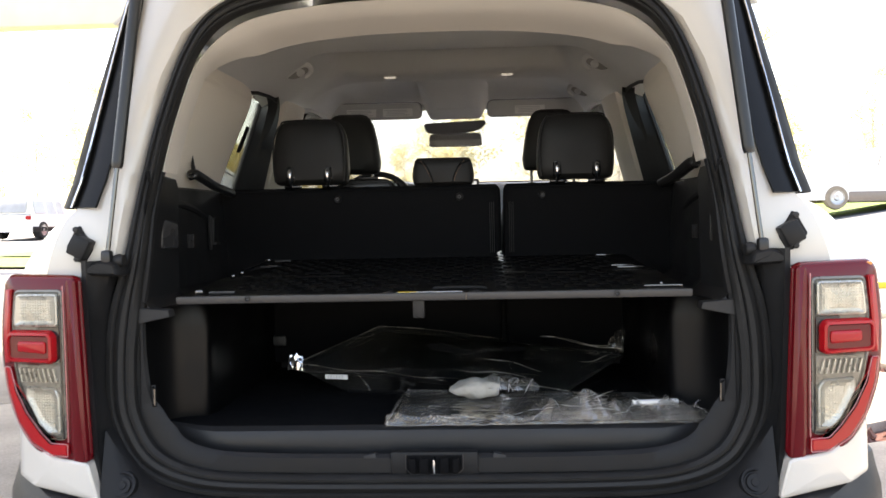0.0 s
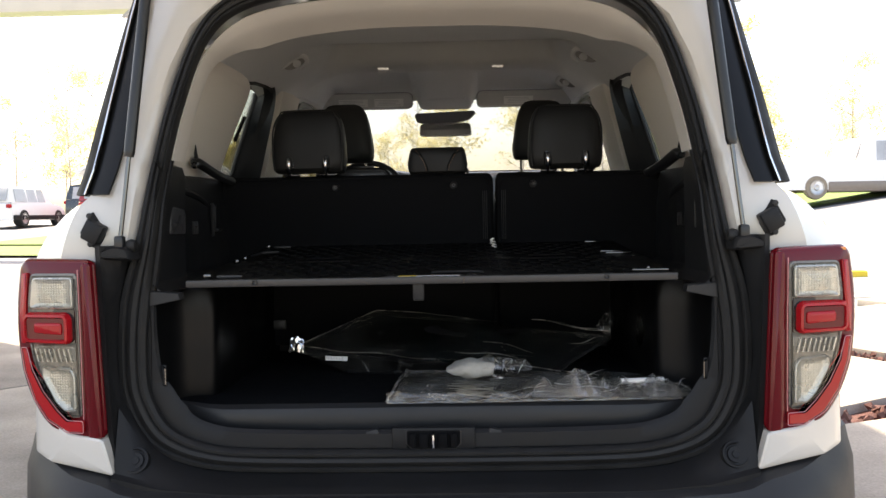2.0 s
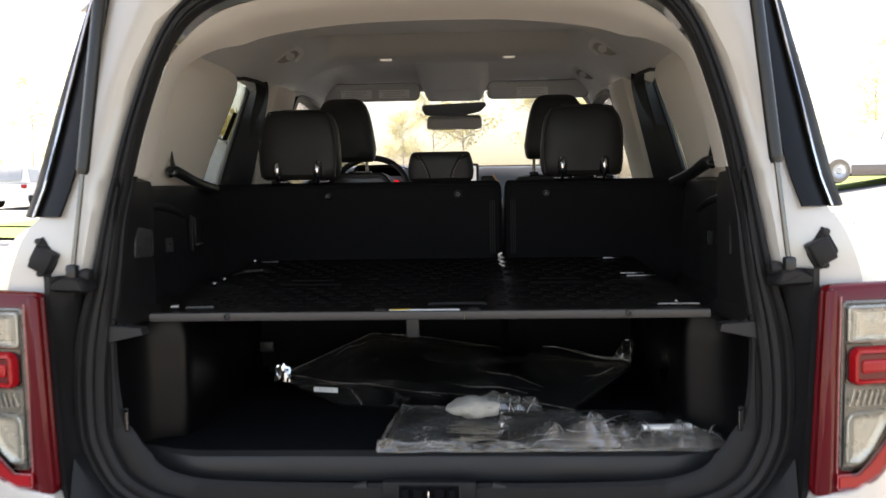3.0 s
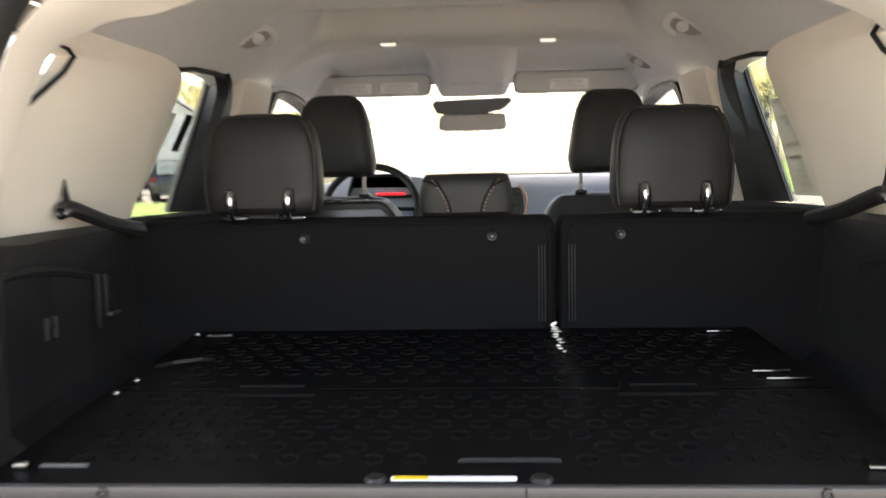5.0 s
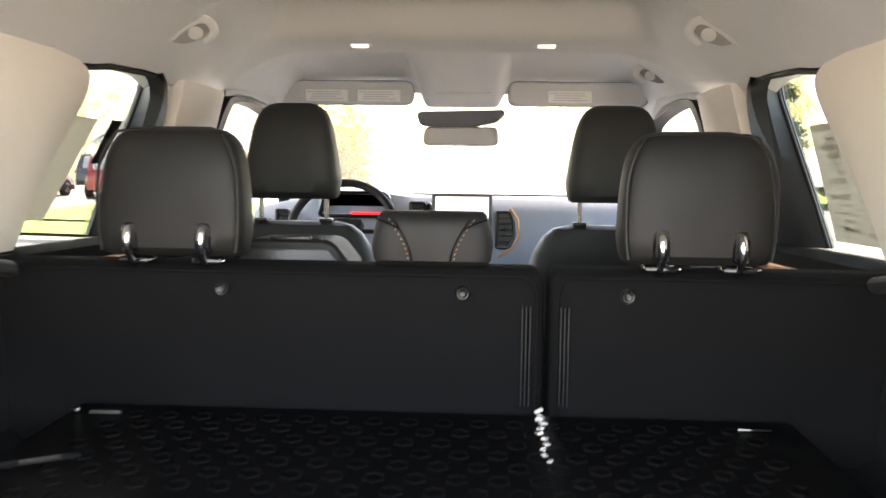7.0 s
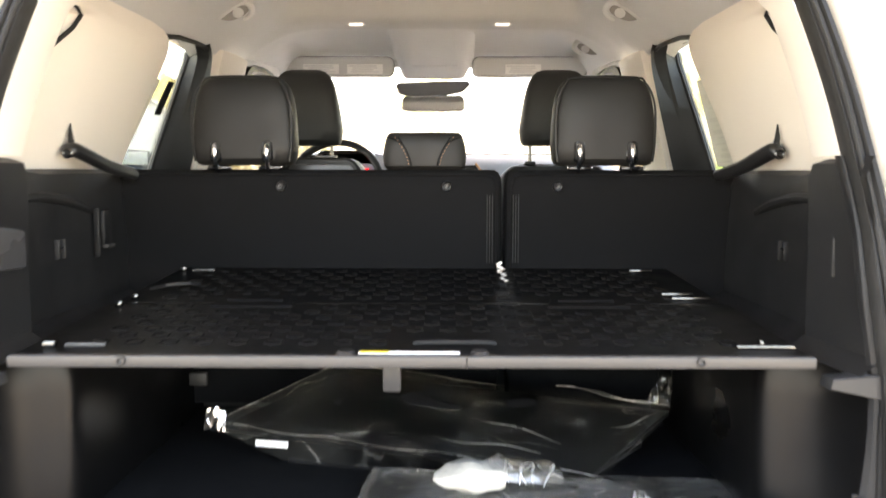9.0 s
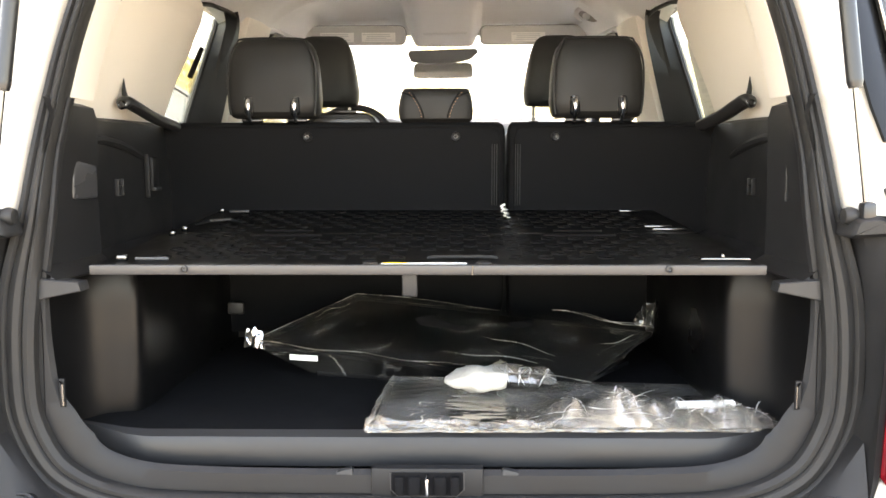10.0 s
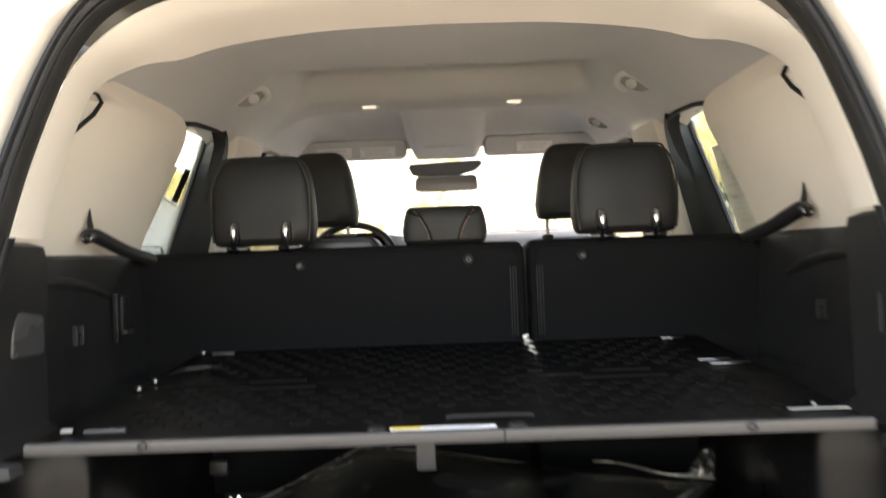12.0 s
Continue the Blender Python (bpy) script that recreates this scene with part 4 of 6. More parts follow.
part("cabin_floor", rbox((0, 1.9, 0.42), (1.5, 2.2, 0.05), 0.01), CARPET, car)
part("seat_bulkhead", rbox((0, 0.95, 0.66), (1.3, 0.05, 0.5), 0.01), PLASTIC, car)
part("seat_bench", rbox((0, 1.22, 0.72), (1.25, 0.52, 0.24), 0.05, 3), LEATHER, car)

# windscreen and cowl
rows = []
for f in np.linspace(0, 1, 5):
    y, z, w = 2.50 + 0.74 * f, 1.80 - 0.61 * f, 0.66 + 0.12 * f
    rows.append([(w * u, y - 0.06 * u * u, z) for u in np.linspace(-1, 1, 13)])
part("windscreen", thicken(grid(rows), 0.005), WINDOW, car, "clear windscreen")

# belt guides at the corners of the seat
for s in (-1, 1):
    pts = spline(mirrored([(0.701, 0.595, 1.284), (0.699, 0.612, 1.298), (0.690, 0.65, 1.288), (0.675, 0.71, 1.268), (0.655, 0.80, 1.250)], s), 4)
    r = [0.006, 0.012, 0.0155, 0.018, 0.019] + [0.0195 - 0.0002 * i for i in range(len(pts) - 5)]
    g = part("belt_guide", tube(pts, r, 12, flat=0.75), SATIN, car, "black plastic seat belt guide")
    part("belt_webbing", tube(mirrored([(0.699, 0.612, 1.30), (0.703, 0.614, 1.325), (0.703, 0.616, 1.350)], s), [0.0075, 0.005, 0.001], 8), RUBBER, g)
    part("belt_eye", lathe([(0.005, 0), (0.008, 0.003), (0.011, 0.0)], (s * 0.700, 0.592, 1.290), (0, -1, 0), 12), GLOSSBLACK, g)


# ---- seats ----
def headrest(parent, x, y, z0, w, h, d, post_gap, post_z, taper=0.0):
    """Padded headrest on two steel posts; z0 is its lower edge."""
    rows = []
    for f, ww, dd, off in ((0.0, 0.86, 0.5, 0.0), (0.02, 0.93, 0.75, 0.0), (0.07, 0.965, 0.95, 0.0), (0.2, 1.0, 1.0, 0.0), (0.45, 0.985, 1.0, 0.0), (0.62, 0.955, 0.98, 0.002), (0.76, 0.915, 0.92, 0.004), (0.86, 0.855, 0.84, 0.006), (0.93, 0.77, 0.70, 0.008), (0.975, 0.65, 0.50, 0.009), (1.0, 0.46, 0.22, 0.01)):
        rows.append(ring((x, y + off), w * ww * (1 - taper * max(0, f - 0.2)), d * dd, z0 + h * f, 4.2, 40))
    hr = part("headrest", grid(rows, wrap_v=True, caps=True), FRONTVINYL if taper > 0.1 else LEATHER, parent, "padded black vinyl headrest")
    if taper < 0.1:
        for e in (1,):
            pts = []
            for f, ww in ((0.04, 0.93), (0.2, 0.965), (0.45, 0.975), (0.65, 0.955), (0.8, 0.88), (0.9, 0.77), (0.965, 0.6)):
                pts.append((0.485 * w * ww, f))
            path = [(x + a, y - 0.41 * d * lerp([(0, 0.93), (0.6, 1.0), (0.8, 0.92), (0.9, 0.8), (1, 0.5)], f), z0 + h * f) for a, f in pts] + [(x - a, y - 0.41 * d * lerp([(0, 0.93), (0.6, 1.0), (0.8, 0.92), (0.9, 0.8), (1, 0.5)], f), z0 + h * f) for a, f in reversed(pts)]
            part("seam", tube(spline(path, 3), 0.0028, 6), LEATHER, hr)
    for e in (-1, 1):
        px = x + e * post_gap / 2
        part("post", tube([(px, y, post_z - 0.02), (px, y, z0 + 0.02)], 0.006, 12), ROD if taper > 0.1 else CHROME, hr, "polished steel post")
        part("post_boot", rbox((px, y, post_z + 0.004), (0.034, 0.03, 0.012), 0.004), SATIN, hr)
    return hr


def rear_seat(name, x0, x1, bolts, label):
    seat = thing(name, label, "car seat", "rear seats", (0.5 * (x0 + x1), 0.9, 0.6))
    inv = Matrix.Translation((-0.5 * (x0 + x1), -0.9, -0.6))

    def add(n, bm, m, lab="", parent=None):
        if parent is None:
            bmesh.ops.transform(bm, matrix=inv, verts=bm.verts)
            return part(n, bm, m, seat, lab)
        return part(n, bm, m, parent, lab)
    rows = []
    cx, w = 0.5 * (x0 + x1), x1 - x0
    for z, d, yc, ww in ((0.72, 0.10, 0.885, 0.97), (0.80, 0.12, 0.887, 0.995), (1.0, 0.13, 0.888, 1.0), (1.15, 0.13, 0.886, 1.0), (1.22, 0.125, 0.886, 1.0), (1.244, 0.115, 0.886, 0.997), (1.256, 0.095, 0.886, 0.985), (1.262, 0.06, 0.886, 0.965)):
        n = 64
        r = ring((cx, yc), w * ww, d, z, 12.0, n)
        rows.append(r)
    add("backrest", grid(rows, wrap_v=True, caps=True), SEATBACK, "black carpeted seat back")
    # folded edge piping at the top of the back
    e0, e1 = x0 + 0.012, x1 - 0.012
    add("edge_piping", tube([(e0, 0.826, 1.0), (e0, 0.826, 1.22), (e0 + 0.006, 0.828, 1.242), (e0 + 0.02, 0.829, 1.25), (e1 - 0.02, 0.829, 1.25), (e1 - 0.006, 0.828, 1.242), (e1, 0.826, 1.22), (e1, 0.826, 1.0)], 0.003, 6), SEATBACK)
    for e in ((e1 - 0.022, e1 - 0.016, e1 - 0.010) if x1 < 0.5 else (e0 + 0.004, e0 + 0.010, e0 + 0.016)):
        add("hinge_rib", rbox((e, 0.8215, 1.128), (0.0022, 0.003, 0.155), 0.0008, 1), GREYPLASTIC, "thin grey moulded rib")
    for bx in bolts:
        add("anchor_stud", lathe([(0, 0.010), (0.004, 0.0105), (0.006, 0.007), (0.009, 0.008), (0.0115, 0.005), (0.012, -0.002)], (bx, 0.822, 1.224), (0, -1, 0), 18), SATIN, "dark metal anchor stud")
        for ang in (0, 60, -60):
            add("stud_slot", rbox((bx + 0.0075 * math.sin(radians(ang)), 0.8125, 1.224 + 0.0075 * math.cos(radians(ang))), (0.0016, 0.003, 0.006), 0.0004, 1, turn=Matrix.Rotation(radians(ang), 4, "Y")), CARPET)
        add("stud_ring", lathe([(0.0035, 0.0105), (0.0045, 0.0122), (0.0055, 0.0105)], (bx, 0.822, 1.224), (0, -1, 0), 14), STEEL)
    return seat


def hung(seat, make):
    """Builds a part in world places under a seat whose Empty stands elsewhere."""
    before = set(bpy.data.objects)
    make()
    for ob in set(bpy.data.objects) - before:
        if ob.parent == seat:
            ob.location -= seat.location


left_seat = rear_seat("rear_bench", -0.735, 0.173, (-0.706, -0.327, 0.047), "black split rear seat, wide section, upright behind the boot")
right_seat = rear_seat("rear_bench", 0.182, 0.735, (0.298, 0.70), "black split rear seat, narrow section, upright behind the boot")
hung(left_seat, lambda: headrest(left_seat, -0.415, 0.865, 1.272, 0.236, 0.205, 0.10, 0.116, 1.262))
hung(right_seat, lambda: headrest(right_seat, 0.404, 0.865, 1.272, 0.236, 0.205, 0.10, 0.119, 1.262))


def steel_clips():
    for seat, xs in ((left_seat, (-0.473, -0.357)), (right_seat, (0.345, 0.463))):
        for x in xs:
            bm = tube(spline([(x, 0.845, 1.252), (x, 0.822, 1.268), (x, 0.811, 1.284), (x, 0.808, 1.300), (x, 0.812, 1.314), (x, 0.822, 1.322)], 4), [lerp([(0, 0.0045), (0.35, 0.0058), (0.6, 0.0072), (0.85, 0.0064), (1, 0.002)], i / 20) for i in range(21)], 12)
            hung(seat, lambda bm=bm, seat=seat: part("headrest_clip", bm, CHROME, seat, "bright bent steel post in a dark recess"))
            bm = plate(rounded([(x - 0.013, 1.276), (x - 0.013, 1.327), (x + 0.013, 1.327), (x + 0.013, 1.276)], 0.0125, 6), [(0.0, -0.01), (0.0, 0.0), (0.002, 0.0022), (0.004, 0.001), (0.0055, -0.004)], lambda u, v, h: Vector((u, 0.817 - h, v)))
            hung(seat, lambda bm=bm, seat=seat: part("clip_recess", bm, GLOSSBLACK, seat))
            bm = rbox((x + 0.003, 0.838, 1.2655), (0.050, 0.030, 0.010), 0.004)
            hung(seat, lambda bm=bm, seat=seat: part("post_collar", bm, GLOSSBLACK, seat))
            bm = rbox((x + 0.030, 0.828, 1.267), (0.006, 0.010, 0.005), 0.002, 1)
            hung(seat, lambda bm=bm, seat=seat: part("collar_button", bm, CHROME, seat))


steel_clips()


def middle_headrest():
    rows = []
    for f, ww, dd in ((0.0, 0.9, 0.7), (0.1, 0.97, 0.95), (0.35, 1.0, 1.0), (0.65, 0.965, 1.0), (0.82, 0.925, 0.95), (0.94, 0.885, 0.80), (1.0, 0.83, 0.5)):
        rows.append(ring((-0.004, 0.89), 0.194 * ww, 0.10 * dd, 1.262 + 0.086 * f, 5.0, 40))
    hr = part("middle_headrest", grid(rows, wrap_v=True, caps=True), LEATHER, left_seat, "low black vinyl headrest with copper stitching")
    for e in (-1, 1):
        for i in range(9):
            f = i / 8
            p = Vector((-0.004 + e * (0.036 + 0.030 * f ** 1.5), 0.8375 + (0.004 if f > 0.85 else 0), 1.275 + 0.060 * f))
            part("stitch", rbox(p, (0.0016, 0.003, 0.0042), 0.0006, 1, turn=Matrix.Rotation(radians(e * 30), 4, "Y")), THREAD, hr)


def seamed_headrest():
    middle_headrest()
    hr = [o for o in bpy.data.objects if o.name.startswith("middle_headrest")][0]
    for e in (-1, 1):
        for x0, x1, b in ((0.030, 0.060, 0.5), (0.052, 0.086, 0.75)):
            pts = [(-0.004 + e * (x0 + (x1 - x0) * f ** 1.6), 0.8385 + 0.006 * max(0, f - 0.75), 1.270 + 0.066 * (b + (1 - b) * f if x0 > 0.04 else f)) for f in np.linspace(0, 1, 9)]
            part("seam", tube(pts, 0.0013, 5), SEATBACK, hr)


hung(left_seat, seamed_headrest)


def cup_rest():
    o = rounded([(-0.378, 1.245), (-0.340, 1.286), (-0.324, 1.293), (-0.196, 1.293), (-0.180, 1.286), (-0.148, 1.245)], 0.008)
    b = part("shoulder_pad", plate(o, [(0.0, -0.12), (0.0, 0.0), (0.006, 0.006)], lambda u, v, h: Vector((u, 0.975 - h, v))), LEATHER, left_seat, "black padded shoulder of the seat ahead")
    part("pad_face", plate(rounded([(-0.358, 1.246), (-0.330, 1.278), (-0.190, 1.278), (-0.166, 1.246)], 0.006), [(0.0, 0.0), (0.002, 0.010), (0.005, 0.011)], lambda u, v, h: Vector((u, 0.975 - h, v))), PADGREY, b)
    part("pad_latch", rbox((-0.256, 0.97, 1.295), (0.07, 0.02, 0.006), 0.002), SATIN, b)


hung(left_seat, cup_rest)


def front_seat(x):
    seat = thing("front_chair", "black vinyl front seat with a tall headrest", "car seat", "front seats", (x, 1.75, 0.5))

    def make():
        rows = []
        for z, w, d, y in ((0.62, 0.46, 0.16, 1.86), (0.8, 0.50, 0.18, 1.82), (1.0, 0.49, 0.18, 1.77), (1.15, 0.44, 0.17, 1.73), (1.22, 0.40, 0.155, 1.71), (1.26, 0.355, 0.135, 1.70), (1.284, 0.30, 0.10, 1.69), (1.293, 0.22, 0.05, 1.69)):
            rows.append(ring((x, y), w, d, z, 3.2, 40))
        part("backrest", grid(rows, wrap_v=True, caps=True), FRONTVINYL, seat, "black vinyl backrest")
        part("cushion", rbox((x, 2.08, 0.70), (0.50, 0.52, 0.16), 0.06, 3), LEATHER, seat)
        headrest(seat, x, 1.665, 1.352, 0.246, 0.247, 0.12, 0.172, 1.292, 0.22)
    hung(seat, make)
    return seat


front_seat(-0.42)
front_seat(0.408)

# ---- dashboard ----
dash = thing("dashboard", "dark blue-grey dashboard with centre screen and copper-ringed vents", "dashboard", at=(0, 2.8, 1.0))


def dashboard():
    rows = []
    for x in np.linspace(-0.80, 0.80, 33):
        hump = 0.05 * math.exp(-((x + 0.41) / 0.17) ** 4)
        drop = 0.05 * max(0, abs(x) - 0.55) / 0.25
        rows.append([(x, 2.60, 0.75), (x, 2.55, 0.95), (x, 2.53, 1.12), (x, 2.54, 1.20 - drop), (x, 2.57, 1.30 - drop), (x, 2.62, 1.345 + 0.4 * hump - drop), (x, 2.72, 1.357 + 0.4 * hump - drop), (x, 2.95, 1.345 - drop), (x, 3.22, 1.22)])
    part("dash_body", grid(rows), DASH, dash, "dark blue-grey soft dashboard")
    s = part("screen", plate(rounded([(-0.112, 1.245), (-0.112, 1.366), (0.106, 1.366), (0.106, 1.245)], 0.008), [(0.0, -0.02), (0.0, 0.0), (0.003, 0.004)], lambda u, v, h: Vector((u, 2.47 - h, v))), HOUSING, dash, "upright centre screen")
    part("screen_face", plate(rounded([(-0.099, 1.250), (-0.099, 1.354), (0.093, 1.354), (0.093, 1.250)], 0.004), [(0.0, 0.004), (0.001, 0.005)], lambda u, v, h: Vector((u, 2.47 - h, v))), SCREEN, s)
    for x0, x1, z0, z1 in ((0.118, 0.192, 1.165, 1.305), (-0.70, -0.63, 1.19, 1.30), (-0.20, -0.125, 1.285, 1.335), (0.62, 0.70, 1.18, 1.30)):
        o = rounded([(x0, z0), (x0, z1), (x1 - 0.015, z1), (x1, z1 - 0.04), (x1, z0 + 0.04), (x1 - 0.02, z0)], 0.012)
        v = part("air_vent", plate(o, [(0.0, -0.03), (0.0, 0.0), (0.004, 0.004), (0.010, 0.003), (0.012, -0.012)], lambda a, b, h: Vector((a, 2.52 - h, b))), SATIN, dash)
        for i in range(5):
            z = z0 + (z1 - z0) * (0.18 + 0.16 * i)
            part("vent_slat", rbox((0.5 * (x0 + x1), 2.525, z), (x1 - x0 - 0.028, 0.016, 0.006), 0.002, 1), SATIN, v)
        if x0 == 0.118:
            part("vent_ring", tube([(x1 - 0.02, 2.512, z1 + 0.008), (x1 + 0.008, 2.512, z1 - 0.03), (x1 + 0.012, 2.512, z0 + 0.05), (x1 - 0.01, 2.512, z0 + 0.005), (x1 - 0.06, 2.512, z0 - 0.03)], 0.005, 8), COPPER, v, "copper trim ring")
            part("vent_knob", rbox((0.152, 2.512, 1.235), (0.014, 0.012, 0.012), 0.003), GREYPLASTIC, v)
    part("cluster_hood", plate(rounded([(-0.55, 1.27), (-0.52, 1.37), (-0.28, 1.37), (-0.25, 1.27)], 0.03), [(0.0, -0.12), (0.0, 0.02), (0.004, 0.024), (0.012, 0.02), (0.014, -0.02)], lambda u, v, h: Vector((u, 2.56 - h, v))), SATIN, dash, "black instrument hood")
    part("cluster_light", rbox((-0.36, 2.552, 1.286), (0.12, 0.004, 0.009), 0.002), REDGLOW, dash, "red instrument light bar")
    part("cluster_face", rbox((-0.40, 2.585, 1.315), (0.25, 0.01, 0.09), 0.01), GLOSSBLACK, dash)
    part("cowl_seal", tube([(x, 2.74, 1.360 - 0.05 * max(0, abs(x) - 0.55) / 0.25) for x in np.linspace(-0.22, 0.78, 21)], 0.0035, 6), RUBBER, dash, "thin black seal below the windscreen")
    part("centre_console", rbox((0, 2.2, 0.78), (0.26, 0.8, 0.3), 0.03), PLASTIC, dash)


hung(dash, dashboard)
wheel = thing("steering_wheel", "black leather steering wheel behind the dashboard hood", "steering wheel", at=(-0.418, 2.36, 1.23))
tilt = Matrix.Rotation(radians(-24), 4, "X")
rim_pts = [tilt @ Vector((0.185 * math.cos(a), 0, 0.185 * math.sin(a))) for a in (2 * math.pi * i / 40 for i in range(40))]
part("wheel_rim", tube(rim_pts, 0.015, 12, closed=True), LEATHER, wheel)
part("wheel_hub", rbox((0, 0, -0.01), (0.15, 0.05, 0.11), 0.02, turn=tilt), SATIN, wheel)
for a in (0, 180, 270):
    e = Vector((0.18 * math.cos(radians(a)), 0, 0.18 * math.sin(radians(a))))
    part("wheel_spoke", tube([tilt @ (0.3 * e), tilt @ e], 0.013, 8, flat=0.7), SATIN, wheel)
part("steering_column", tube([(0, 0.02, -0.01), (0, 0.22, -0.09)], 0.03, 10), SATIN, wheel)

# ---- roof fittings ----
mirror = thing("rear_view_mirror", "rear view mirror hanging below a grey camera housing", "mirror", at=(-0.014, 2.56, 1.578))
mirror.scale = (0.93, 0.93, 0.93)
o = rounded([(-0.15, -0.034), (-0.146, 0.034), (0.146, 0.036), (0.15, -0.034), (0.12, -0.040), (-0.12, -0.040)], 0.024)
shell = part("mirror_shell", plate(o, [(0.01, -0.03), (0.0, -0.01), (0.0, 0.0), (0.003, 0.002)], lambda u, v, h: Vector((u, -h, v))), SATIN, mirror)
part("mirror_face", plate(shrink(o, 0.004), [(0.0, 0.002), (0.001, 0.004)], lambda u, v, h: Vector((u, -h + 0.012 * v, v))), MIRROR, mirror, "mirror glass")
part("mirror_arm", tube([(0, 0.03, 0.0), (0, 0.06, 0.05), (0, 0.08, 0.09)], 0.014, 8), SATIN, mirror)
o = rounded([(-0.16, 0.062), (-0.175, 0.10), (-0.165, 0.115), (0.165, 0.125), (0.175, 0.108), (0.14, 0.075), (0.05, 0.056), (-0.09, 0.052)], 0.012)
part("camera_housing", plate(o, [(0.01, -0.12), (0.0, -0.02), (0.0, 0.0), (0.005, 0.004)], lambda u, v, h: Vector((u, -0.03 - h, v - 0.024))), HOUSING, mirror, "grey camera housing")

console = thing("overhead_console", "light grey overhead console between the sun visors", "console", at=(-0.008, 2.36, 1.706))
rows = []
for f in np.linspace(0, 1, 15):
    y = 1.84 + 0.62 * f
    drop = 0.088 * ease(f) ** 1.2
    rows.append([(x, y - 2.36, liner_z(x, y) - 1.706 - 0.002 + 0.012 * (1 - ease((0.19 - abs(x)) / 0.03)) - drop * ease((0.176 - abs(x)) / 0.055)) for x in np.linspace(-0.19, 0.19, 39)])
rows.append([(q[0] * 0.97, q[1] + 0.012, q[2] + 0.012) for q in rows[-1]])
rows.append([(q[0], q[1] + 0.01, 0.07) for q in rows[-1]])
part("console_body", grid(rows), HEADLINER, console)
part("console_tray", rbox((0.008, 0.0, -0.0125), (0.19, 0.16, 0.010), 0.004, turn=Matrix.Rotation(radians(-9), 4, "X")), HEADLINER, console)

for s, x0, x1 in ((-1, -0.66, -0.178), (1, 0.156, 0.638)):
    cx = 0.5 * (x0 + x1)
    visor = thing("sun_visor", "light grey cloth sun visor folded up, with warning labels", "sun visor", "sun visors", (cx, 2.42, 1.719))
    o = rounded([(x0 - cx, -0.030), (x0 - cx, 0.036), (x1 - cx, 0.036), (x1 - cx, -0.042), (x0 - cx + 0.015, -0.042)], 0.032)
    part("visor_pad", plate(o, [(0.004, -0.016), (0.0, -0.01), (0.0, 0.0), (0.006, 0.006)], lambda u, v, h: Vector((u, -h - 0.2 * v, v))), HEADLINER, visor)
    part("visor_edge", tube([(q[0], 0.006 - 0.2 * q[1], q[1]) for q in o], 0.004, 6, closed=True), MIDGREY, visor)
    part("visor_pivot", tube([(x0 - cx + 0.04 if s < 0 else x1 - cx - 0.04, 0, 0.03), (x0 - cx + 0.02 if s < 0 else x1 - cx - 0.02, 0.01, 0.05)], 0.008, 8), BEIGE, visor)
    for lx, w in (((-0.065, 0.15), (0.12, 0.15)) if s < 0 else ((-0.03, 0.15),)):
        lab = part("visor_label", rbox((lx, -0.010, -0.014), (w, 0.003, 0.040), 0.0008, 1), PAPER, visor, "printed warning label")
        for i in range(4):
            part("label_line", rbox((lx - 0.01 + 0.01 * (i % 2), -0.0125, -0.002 - 0.008 * i), (w * (0.8 - 0.1 * (i % 3)), 0.001, 0.003), 0.0, 1), INK, lab)

for x in (-0.255, 0.231):
    lamp = thing("map_light", "small white roof light set in the headliner step", "ceiling light", "roof lights", (x, 1.712, liner_z(x, 1.712) - 0.004))
    tip = Matrix.Rotation(radians(-10), 4, "X")
    part("light_bezel", rbox((0, 0, 0.004), (0.066, 0.03, 0.012), 0.004, turn=tip), HEADLINER, lamp)
    part("light_lens", rbox((0, -0.004, -0.001), (0.046, 0.020, 0.006), 0.002, turn=tip), LAMPLENS, lamp, "white lit lens")


def handle(x, y, z, turn, s):
    """Folding coat hook: a tapered base with a loop at its inner end; s is the side of the car."""
    h = thing("coat_hook", "light stone folding coat hook on the headliner", "coat hook", "coat hooks", (x, y, z))
    h.rotation_euler = turn
    h.scale = (0.92, 0.92, 0.92)
    o = rounded([(-s * 0.044, -0.020), (-s * 0.044, 0.014), (-s * 0.01, 0.022), (s * 0.03, 0.012), (s * 0.05, -0.010), (s * 0.03, -0.022)], 0.012)
    part("hook_base", plate(o, [(0.0, 0.02), (0.0, -0.001), (0.002, -0.003)], lambda u, v, k: Vector((u, v, k))), RECESS, h)
    arm = spline([(s * 0.062, -0.012, 0.0), (s * 0.045, -0.022, -0.008), (s * 0.01, -0.030, -0.013), (-s * 0.030, -0.031, -0.015), (-s * 0.050, -0.018, -0.015), (-s * 0.052, 0.006, -0.014), (-s * 0.040, 0.024, -0.012), (-s * 0.012, 0.031, -0.008)], 4)
    rad = [lerp([(0, 0.004), (0.18, 0.0105), (0.8, 0.0105), (1, 0.0075)], i / (len(arm) - 1)) for i in range(len(arm))]
    part("hook_loop", tube(arm, rad, 10, flat=0.5), HEADLINER, h, "light grey folding loop")
    part("hook_pivot", lathe([(0, -0.005), (0.015, -0.0045), (0.017, -0.003), (0.017, 0.004)], (-s * 0.008, 0.002, 0.0), (0, 0, 1), 22), HEADLINER, h)


handle(-0.545, 1.285, liner_z(0.545, 1.285) - 0.014, (radians(-44), radians(-30), 0), -1)
handle(0.540, 1.30, liner_z(0.540, 1.30) - 0.014, (radians(-44), radians(30), 0), 1)
handle(0.566, 2.01, liner_z(0.566, 2.01) - 0.014, (radians(-44), radians(30), 0), 1)

